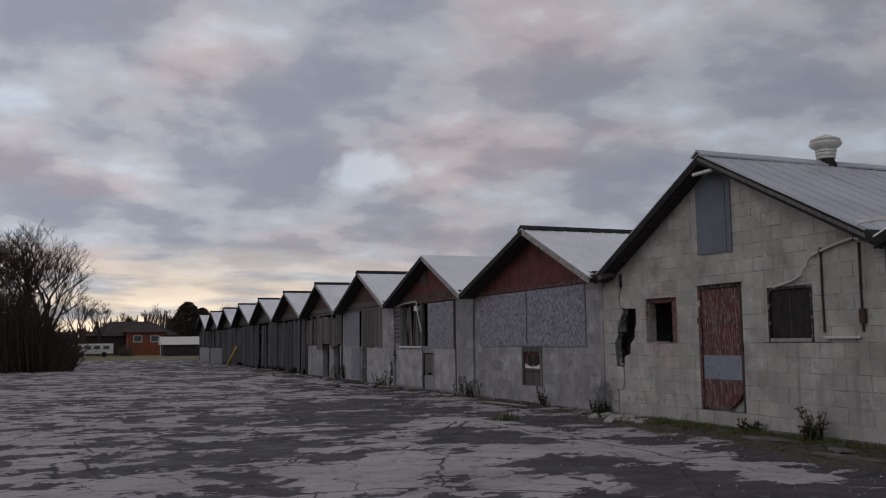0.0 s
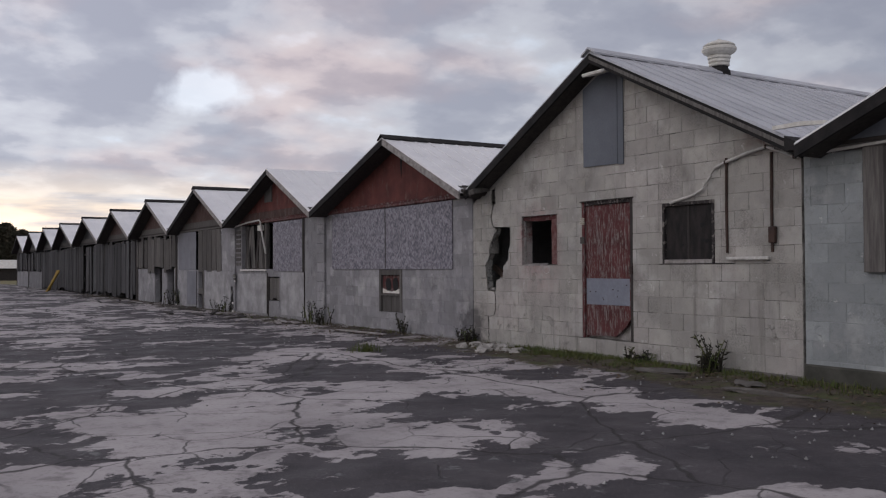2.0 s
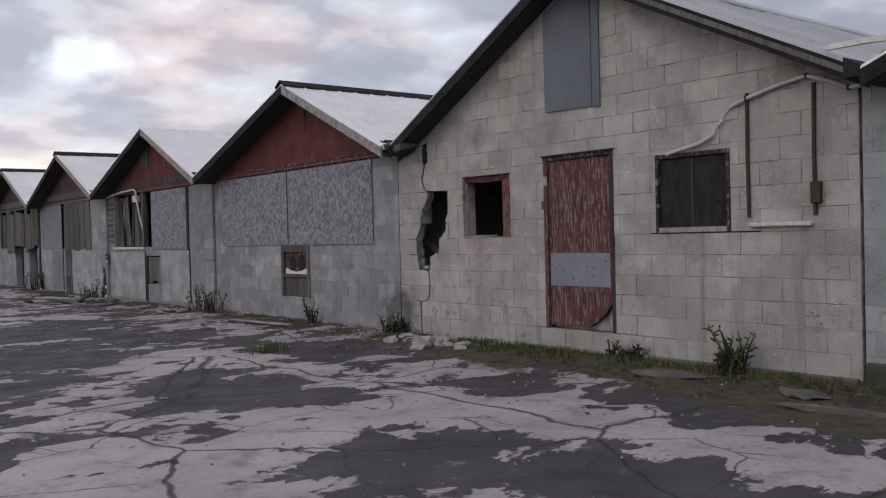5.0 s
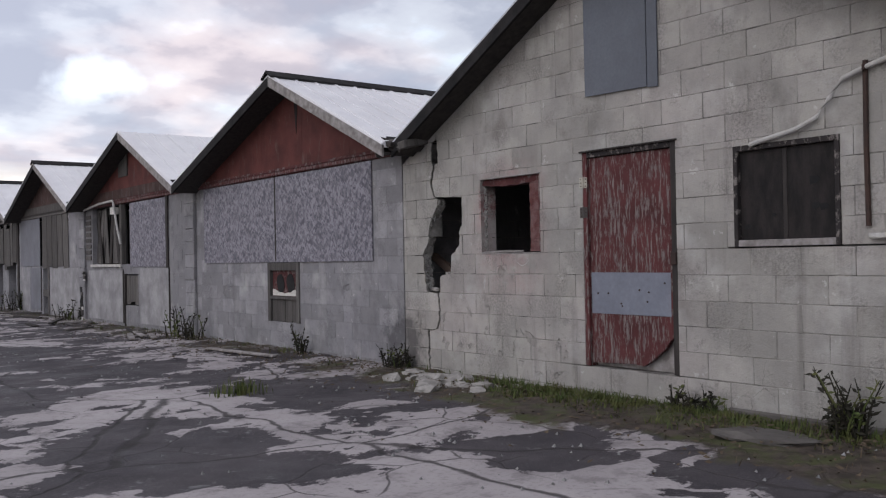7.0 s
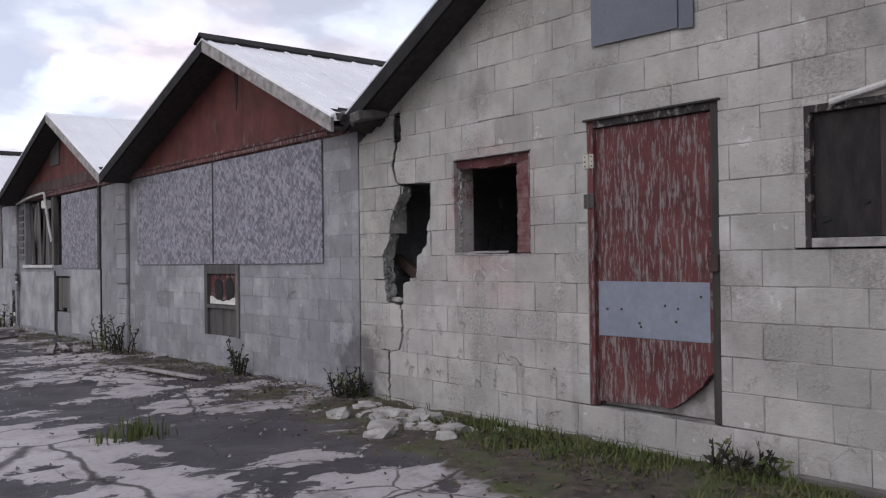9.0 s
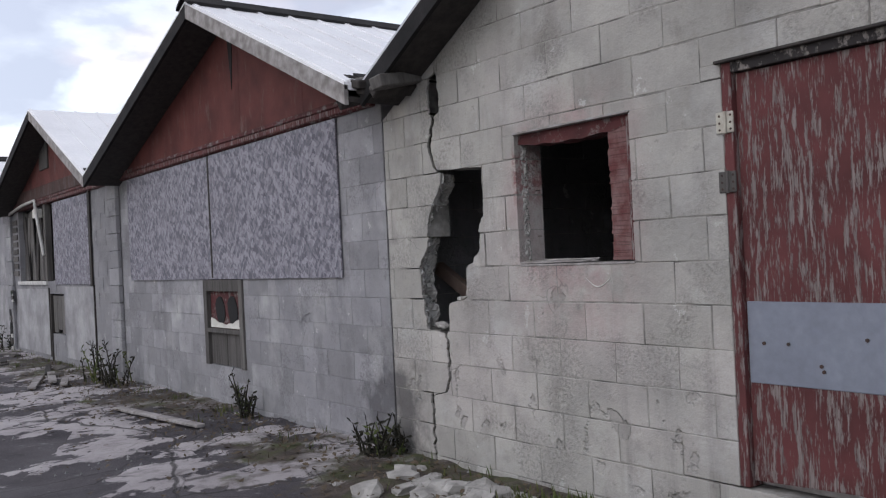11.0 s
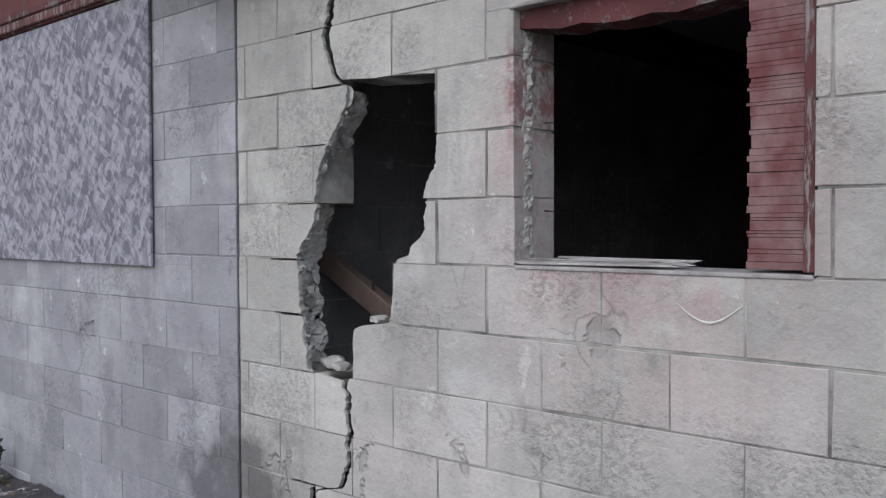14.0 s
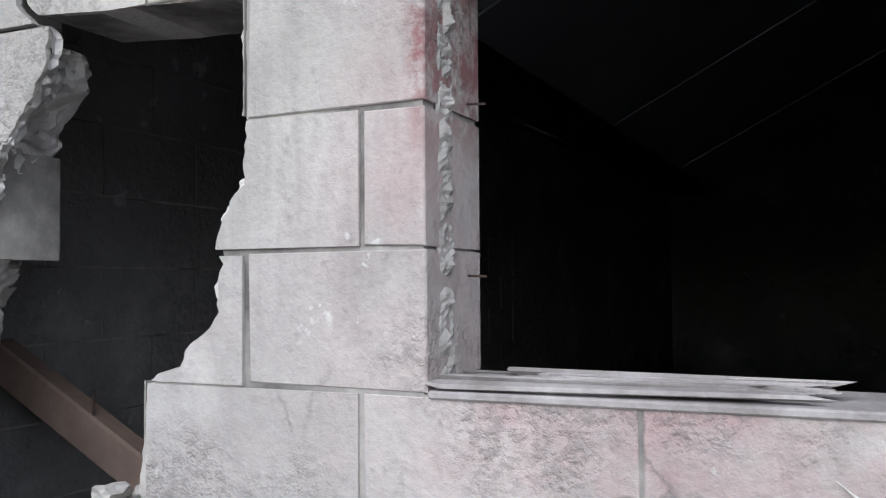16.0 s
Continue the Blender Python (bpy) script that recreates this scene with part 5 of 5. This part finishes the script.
part("plinth", soft_box(-0.045, -0.004, 10.28, 12.35, -0.15, 0.07, 0.012), M_DARKSTONE, pl)
fl = thing("loose_flashing", "pale loose metal strip hanging at the roof valley", "flashing")
part("strip", tube(bmesh.new(), [(-0.33, 10.35, 2.70), (-0.34, 10.0, 2.70), (-0.33, 9.72, 2.68)], [0.028, 0.032, 0.026], 4), M_WHITE, fl)
part("strip", tube(bmesh.new(), [(-0.20, 10.42, 2.52), (-0.24, 10.15, 2.45), (-0.22, 9.95, 2.42)], [0.035, 0.04, 0.03], 5), M_GREYWOOD, fl, "split grey eave end")


def sacking(y0, y1, z0, z1, x, seed):
    """A hanging cloth with deep uneven folds, gathered towards its foot."""
    bm = bmesh.new()
    grid = []
    for i in range(26):
        u = i / 25
        col = []
        for j in range(13):
            v = j / 12
            pull = 0.25 * (y1 - y0) * (1 - v) * (0.5 - u)
            fold = 0.035 * math.sin(u * 21 + seed + 1.4 * v) + 0.03 * noise.noise(Vector((u * 4, v * 2, seed)))
            col.append(bm.verts.new((x + fold, y0 + (y1 - y0) * u + pull, z0 + (z1 - z0) * v + 0.05 * noise.noise(Vector((u * 6, seed, v))))))
        grid.append(col)
    for a, b in zip(grid, grid[1:]):
        for j in range(12):
            bm.faces.new((a[j], b[j], b[j + 1], a[j + 1]))
    bmesh.ops.solidify(bm, geom=bm.faces[:], thickness=0.006)
    ob = part("sacking", bm, M_SACK)
    ob.data.shade_smooth()
    return tagged(ob, "dark grey sacking hanging inside a broken window", "sacking", "sacking")


sacking(26.36, 26.95, 1.24, 2.30, 0.085, 1)
sacking(27.15, 28.05, 1.24, 2.38, 0.085, 5)


def rotted_gap(y0, y1, z0, z1, seed):
    """A ragged dark break through thin rendered blocks at a shed corner."""
    r = random.Random(seed)
    n = 7
    a = [(y0 + r.uniform(-0.05, 0.05), z0 + (z1 - z0) * k / n) for k in range(n + 1)]
    b = [(y1 + r.uniform(-0.07, 0.07), z0 + (z1 - z0) * k / n) for k in range(n + 1)]
    g = thing("rotted_gap", "ragged dark break at the foot of a shed corner", "gap", group="rotted corners")
    # black slab on the wall face; the shade of a hollow is its colour
    part("hollow", prism(bmesh.new(), a + b[::-1], -0.058, -0.051), M_BLACK, g)
    for k in range(4):
        z = z0 + (z1 - z0) * r.random() * 0.8
        bm = soft_box(-0.075, -0.05, y0 - 0.04, y0 + r.uniform(0.05, 0.16), z, z + r.uniform(0.05, 0.12), 0.006)
        part("shard", bm, M_BROKEN if k % 2 else M_GREYWOOD, g, "broken block shard")


rotted_gap(28.68, 28.86, -0.02, 0.75, 1)
rotted_gap(28.50, 28.62, 0.82, 1.05, 2)
rotted_gap(34.42, 34.62, -0.02, 0.55, 3)
laths = thing("lath_patch", "stack of narrow laths patching a block pier", "laths")
for k in range(8):
    flat("lath", 28.16, 28.52, 1.32 + k * 0.125, 1.405 + k * 0.125, -0.022, -0.004, M_GREYWOOD, laths)
for y0, y1, z0, z1, m, lab in ((23.72, 25.18, 0.10, 1.14, M_PALESHEET, "pale painted sheet over the lower wall"), (26.15, 28.35, 0.08, 1.10, M_PALESHEET, "pale painted sheet over the lower wall"),
                               (29.0, 31.45, 0.12, 1.16, M_PALESHEET, "pale painted sheet over the lower wall"), (32.35, 33.4, 0.10, 1.16, M_GREYBOARD, "bluish grey sheet over the lower wall")):
    sheet("wall_sheet", y0, y1, z0, z1, m, lab, "sheet", group="sheets on the lower walls", x=-0.014, t=0.010)
    sheet("sheet_batten", y0 - 0.035, y0 - 0.004, z0 - 0.02, z1 + 0.02, M_DARKWOOD, "thin dark batten beside a wall sheet", "batten", group="battens", x=-0.02, t=0.018)

dr = random.Random(64)
for k in range(26):
    ln, y = dr.uniform(0.4, 1.9), dr.uniform(22.5, 46.0)
    ob = part("loose_timber", soft_box(-dr.uniform(0.03, 0.07), 0.03, -ln / 2, ln / 2, 0, dr.uniform(0.015, 0.035), 0.004), dr.choice((M_GREYWOOD, M_DARKWOOD, M_WHITEWOOD)))
    ob.location, ob.rotation_euler = (-0.45 - abs(dr.gauss(0, 0.55)), y, 0.035), (0, 0, dr.gauss(0, 0.5))
    tagged(ob, "weathered timber strip fallen at the foot of the sheds", "timber", "fallen timbers")
for k in range(22):
    sz = dr.uniform(0.04, 0.11)
    ob = part("debris_lump", chunk(sz, dr), dr.choice((M_DARKSTONE, M_DARKSTONE, M_RUBBLE)))
    ob.location, ob.rotation_euler = (-0.25 - abs(dr.gauss(0, 0.35)), dr.uniform(22.5, 50.0), sz * 0.25), (0, 0, dr.uniform(0, 6))
    tagged(ob, "dirty lump of broken masonry at the wall foot", "rubble", "debris along the sheds")
bm = bmesh.new()
for _ in range(2600):
    y = dr.uniform(8.0, 50.0)
    x = -0.08 - abs(dr.gauss(0, 0.45))
    blades(bm, x, y, 2, dr.uniform(0.03, 0.10), 0.03, dr, 1.3, 0.004)
tagged(part("dead_grass", bm, M_LEAF), "matted dead grass along the foot of the sheds", "grass", kind="stuff")

# ---- weeds and litter along the wall ----
def weed(x, y, h, n, label, spread_=0.1, leafy=True):
    r = random.Random(int(y * 100))
    w = thing("weed_clump", label, "weed", (x, y, 0.0), group="weeds along the wall")
    for green in (0, 1):
        bm = bmesh.new()
        for _ in range(n if not green else max(3, n // 4)):
            a = r.uniform(0, 6.28)
            bx, by = r.gauss(0, spread_ * 0.45), r.gauss(0, spread_ * 0.55)
            k = h * r.uniform(0.3, 1.0)
            ex, ey = bx + math.cos(a) * k * 0.25, by + math.sin(a) * k * 0.45
            bx, ex = min(bx, -x - 0.03), min(ex, -x - 0.03)
            tube(bm, [(bx, by, -0.02), (bx * 0.6 + ex * 0.4, by * 0.6 + ey * 0.4, k * 0.55), (ex, ey, k)], [0.010, 0.008, 0.003], 4)
            for _ in range(13):
                t = r.uniform(0.05, 1.0)
                q = Vector((bx + (ex - bx) * t, by + (ey - by) * t, k * t))
                d = Vector((r.uniform(-1, 1), r.uniform(-1, 1), r.uniform(-0.2, 1.4))).normalized() * r.uniform(0.03, 0.085)
                s = d.orthogonal().normalized() * 0.012
                bm.faces.new([bm.verts.new(p) for p in (q, q + d * 0.5 + s, q + d, q + d * 0.5 - s)])
        part("foliage", bm, M_WEED if green else M_DEADWEED, w, "green leafy shoots" if green else "dark dead stalks")["kind"] = "stuff"


weed(-0.25, 11.3, 0.46, 30, "dark dead weed clump against the cream wall", 0.09)
weed(-0.12, 12.72, 0.24, 8, "small dead weed beside the red door", 0.12)
weed(-0.14, 12.45, 0.22, 6, "small dead weed beside the red door", 0.08)
weed(-0.16, 16.5, 0.30, 18, "tangled dead weeds at the wall joint", 0.16)
weed(-0.16, 18.75, 0.40, 9, "dead weed stalks below the hatch", 0.06)
weed(-0.35, 22.0, 0.50, 10, "dark dead weed stalks at the pier", 0.2)
weed(-0.30, 22.6, 0.55, 8, "dark dead weed stalks at the pier", 0.2)
weed(-0.2, 34.4, 0.6, 14, "dead weeds by the whitewashed wall", 0.3)
weed(-0.2, 29.0, 0.5, 14, "dead weeds by the whitewashed wall", 0.3)

gr = random.Random(77)
bm = bmesh.new()
for _ in range(420):
    y = gr.uniform(8.6, 15.2)
    blades(bm, -0.10 - abs(gr.gauss(0, 0.22)), y, 12, gr.uniform(0.04, 0.13), 0.05, gr)
for _ in range(420):
    blades(bm, -0.12 - abs(gr.gauss(0.12, 0.22)), gr.gauss(13.1, 0.75), 12, gr.uniform(0.04, 0.11), 0.05, gr, 0.9)
for _ in range(60):
    blades(bm, -abs(gr.gauss(0.2, 0.25)), gr.uniform(15, 34), 8, 0.09, 0.06, gr)
for _ in range(14):
    blades(bm, -2.26 + gr.gauss(0, 0.12), 16.1 + gr.gauss(0, 0.12), 10, 0.16, 0.05, gr)
tagged(part("grass_tufts", bm, M_WEED), "short green grass and moss along the wall foot", "grass", kind="stuff")
bm = bmesh.new()
for _ in range(2600):
    x, y = -0.1 - abs(gr.gauss(0, 0.7)), gr.uniform(7.5, 24)
    s, a = gr.uniform(0.008, 0.024), gr.uniform(0, 6.28)
    z = 0.035 + gr.random() * 0.02
    vs = [bm.verts.new((x + s * math.cos(a + k * 1.57) * (1.5 if k % 2 else 0.8), y + s * math.sin(a + k * 1.57) * (1.5 if k % 2 else 0.8), z + gr.uniform(-0.008, 0.012))) for k in range(4)]
    bm.faces.new(vs)
tagged(part("leaf_litter", bm, M_LEAF), "brown fallen leaves scattered on the yard edge", "leaves", kind="stuff")
bm = bmesh.new()
for _ in range(800):
    x, y, s = -abs(gr.gauss(1.2, 2.2)) - 0.05, gr.uniform(6, 26), gr.uniform(0.006, 0.02)
    v = [bm.verts.new((x + s * dx, y + s * dy, 0.015 + s * dz)) for dx, dy, dz in ((1, 0, 0), (-0.5, 0.9, 0), (-0.6, -0.8, 0), (gr.uniform(-0.3, 0.3), 0, 1.1))]
    for f in ((0, 1, 3), (1, 2, 3), (2, 0, 3)):
        bm.faces.new([v[i] for i in f])
tagged(part("gravel", bm, M_INNER), "loose grey grit and stone chips on the asphalt", "gravel", kind="stuff")


# ---- distance: trees, houses ----
def bare_tree(x, y, height, spread_, seed, label, base=0.0, depth=5, thin=1.0):
    r = random.Random(seed)
    t = thing("bare_tree", label, "tree", (x, y, base), group="bare trees")
    trunk, crown = bmesh.new(), bmesh.new()

    def grow(p, d, length, rad, level):
        bm = trunk if level < 2 else crown
        q = p + d * length * 0.5 + Vector((r.gauss(0, 0.04), r.gauss(0, 0.04), 0)) * length
        e = q + (d + Vector((r.gauss(0, 0.16), r.gauss(0, 0.16), 0.06))).normalized() * length * 0.5
        tube(bm, [p, q, e], [rad, rad * 0.8, rad * 0.55], 5 if level < 2 else 3, caps=False)
        if level >= depth:
            return
        for _ in range(r.choice((3, 3, 4)) if level else 5):
            a = r.uniform(0, 6.28)
            out = Vector((math.cos(a), math.sin(a), 0)) * spread_ * r.uniform(0.35, 0.9)
            nd = (d * 0.8 + out + Vector((0, 0, 0.25))).normalized()
            s = p.lerp(e, r.uniform(0.55, 1.0))
            grow(s, nd, length * r.uniform(0.55, 0.78), max(rad * r.uniform(0.42, 0.6), 0.008 * thin), level + 1)

    grow(Vector((0, 0, -0.2)), Vector((r.gauss(0, 0.05), r.gauss(0, 0.05), 1)).normalized(), height * 0.30, height * 0.020, 0)
    part("trunk", trunk, M_BARK, t)
    part("crown", crown, M_TWIG, t, "fine bare twigs")


EYE0 = Vector((-8.88, 2.27, 1.33))


def bearing(px, dist):
    """Ground place that far off along a bearing of the opening view, px in parts across it."""
    a = math.atan((px - 0.5) * 2 * math.tan(radians(26.25))) + math.atan2(0.737, 1.848)
    return EYE0.x + dist * math.sin(a), EYE0.y + dist * math.cos(a)


for px, dist, hgt, sp, seed in ((0.0, 54, 11.5, 1.0, 1), (0.03, 58, 11.8, 1.0, 2), (0.055, 62, 10.8, 1.05, 3), (-0.03, 52, 11.5, 1.0, 4), (-0.09, 52, 11.5, 1.0, 12),
                                (0.088, 92, 9.0, 0.9, 5), (0.112, 120, 9.5, 0.8, 6), (0.137, 150, 10.5, 0.8, 7), (0.172, 150, 11.5, 0.8, 8),
                                (0.185, 165, 10.0, 0.8, 9), (0.255, 180, 13.0, 0.8, 10), (0.275, 185, 12.0, 0.8, 11), (0.15, 170, 10, 0.8, 13)):
    bare_tree(*bearing(px, dist), hgt, sp, seed, "leafless tree with fine brown twigs against dusk", thin=max(0.8, dist / 80), depth=6 if dist < 70 else 5)
bx, by = bearing(0.318, 120)
bare_tree(bx, by, 9.0, 0.8, 30, "leafless brown tree behind the sheds", thin=2)

br = random.Random(15)
bm = bmesh.new()
for _ in range(5200):
    px = br.uniform(-0.14, 0.085) ** 1
    dist = br.uniform(50, 84)
    x, y = bearing(px, dist)
    top = (5.2 if px < 0.03 else 5.2 - (px - 0.03) * 66) * br.uniform(0.35, 1.0)
    tube(bm, [(x, y, 0.0), (x + br.gauss(0, 0.3), y + br.gauss(0, 0.3), top * 0.6), (x + br.gauss(0, 0.7), y + br.gauss(0, 0.7), max(top, 0.2))], [0.035, 0.025, 0.01], 3, caps=False)
tagged(part("brushwood", bm, M_TWIG), "dense brown leafless brush on the bank", "brush", kind="stuff")


def evergreen(px, dist, h, w, seed):
    r = random.Random(seed)
    x, y = bearing(px, dist)
    t = thing("evergreen_tree", "dark evergreen tree beside the low white building", "tree", (x, y, 0), group="evergreens")
    part("trunk", tube(bmesh.new(), [(0, 0, 0), (0, 0, h * 0.6)], [0.25, 0.1], 6), M_BARK, t)
    bm = bmesh.new()
    for _ in range(2600):
        z = h * (0.06 + 0.94 * r.random())
        rad = w * math.sqrt(max(0.02, 1 - (z / h) ** 2.6)) * r.random() ** 0.4
        a = r.uniform(0, 6.28)
        c = Vector((rad * math.cos(a), rad * math.sin(a), z))
        d = Vector((r.gauss(0, 1), r.gauss(0, 1), r.gauss(0, 0.6))).normalized() * r.uniform(0.15, 0.45)
        s = d.orthogonal().normalized() * 0.14
        bm.faces.new([bm.verts.new(q) for q in (c - d, c + s, c + d, c - s)])
    part("crown", bm, M_EVERGREEN, t)


evergreen(0.212, 140, 7.6, 2.7, 1)
evergreen(0.228, 143, 6.8, 2.2, 2)
evergreen(0.203, 150, 6.2, 2.2, 3)


def house(px, dist, width, depth, wall_h, roof_h, wall_m, roof_m, label, hip=1.5, turn=0.05):
    x, y = bearing(px, dist)
    hs = thing("house", label, "house", (x, y, 0))
    w, d = width / 2, depth / 2
    part("wall", box(bmesh.new(), -w, w, -d, d, -0.2, wall_h), wall_m, hs)
    bm = bmesh.new()
    o = 0.5
    v = [bm.verts.new(c) for c in ((-w - o, -d - o, wall_h), (w + o, -d - o, wall_h), (w + o, d + o, wall_h), (-w - o, d + o, wall_h), (-w + hip, 0, wall_h + roof_h), (w - hip, 0, wall_h + roof_h))]
    for f in ((0, 1, 5, 4), (1, 2, 5), (2, 3, 4, 5), (3, 0, 4), (3, 2, 1, 0)):
        bm.faces.new([v[i] for i in f])
    part("roof", bm, roof_m, hs)
    return hs, w, d


hs, w, d = house(0.148, 132, 11.5, 8, 2.6, 2.0, M_SHINGLE, M_SHINGLE, "low brown house with a hipped shingle roof", 3.2)
hs2, w2, d2 = house(0.164, 127, 4.6, 6, 3.0, 1.1, M_FARBRICK, M_SHINGLE, "orange brick house with white windows", 1.0)
for x0 in (-1.6, 0.5):
    win = part("window", box(bmesh.new(), x0, x0 + 1.1, -d2 - 0.06, -d2, 1.7, 2.6), M_WHITE, hs2, "white window frame")
    part("pane", box(bmesh.new(), x0 + 0.1, x0 + 1.0, -d2 - 0.08, -d2 - 0.065, 1.8, 2.5), M_GLASS, win)
part("door", box(bmesh.new(), 1.75, 2.2, -d2 - 0.05, -d2, 0, 2.0), M_WHITE, hs2)

x, y = bearing(0.106, 112)
tr = thing("white_trailer", "long low white trailer parked on the grass", "trailer", (x, y, 0))
part("body", soft_box(-2.2, 2.2, -1, 1, 0.35, 1.55, 0.08), M_WHITE, tr)
for k in range(4):
    part("window", box(bmesh.new(), -1.9 + k * 1.0, -1.25 + k * 1.0, -1.02, -1.005, 0.9, 1.3), M_GLASS, tr)
for k in (-1.2, 1.2):
    bm = bmesh.new()
    tube(bm, [(k, -1.02, 0.3), (k, -0.8, 0.3)], 0.3, 12)
    part("wheel", bm, M_BLACK, tr)
x, y = bearing(0.206, 118)
lo = thing("low_outbuilding", "low building with a bright white roof", "outbuilding", (x, y, 0))
part("wall", box(bmesh.new(), -2.4, 2.4, -2, 2, -0.1, 1.35), M_DARKWOOD, lo)
part("roof", prism(bmesh.new(), [(-2.3, 1.35), (0, 2.35), (2.3, 1.35)], -2.7, 2.7), M_WHITE, lo)
x, y = bearing(0.143, 116)
part_ob = thing("bush", "small pale bush on the grass", "bush", (x, y, 0))
bm = bmesh.new()
blades(bm, 0, 0, 160, 1.7, 0.5, gr, 0.5, 0.03)
part("stems", bm, M_LEAF, part_ob)

# a far belt of woods closes the horizon all round
bm = bmesh.new()
fr = random.Random(31)
for k in range(9000):
    a = fr.uniform(0, 2 * math.pi)
    dist = fr.uniform(230, 300)
    x, y = EYE0.x + dist * math.sin(a), EYE0.y + dist * math.cos(a)
    hgt = fr.uniform(4, 7 + 3 * math.sin(a * 9) + 2 * math.sin(a * 23))
    tube(bm, [(x, y, -0.5), (x + fr.gauss(0, 1), y + fr.gauss(0, 1), hgt)], [0.9, 0.15], 3, caps=False)
tagged(part("far_woods", bm, M_TWIG), "distant belt of bare brown woods", "woods", kind="stuff")
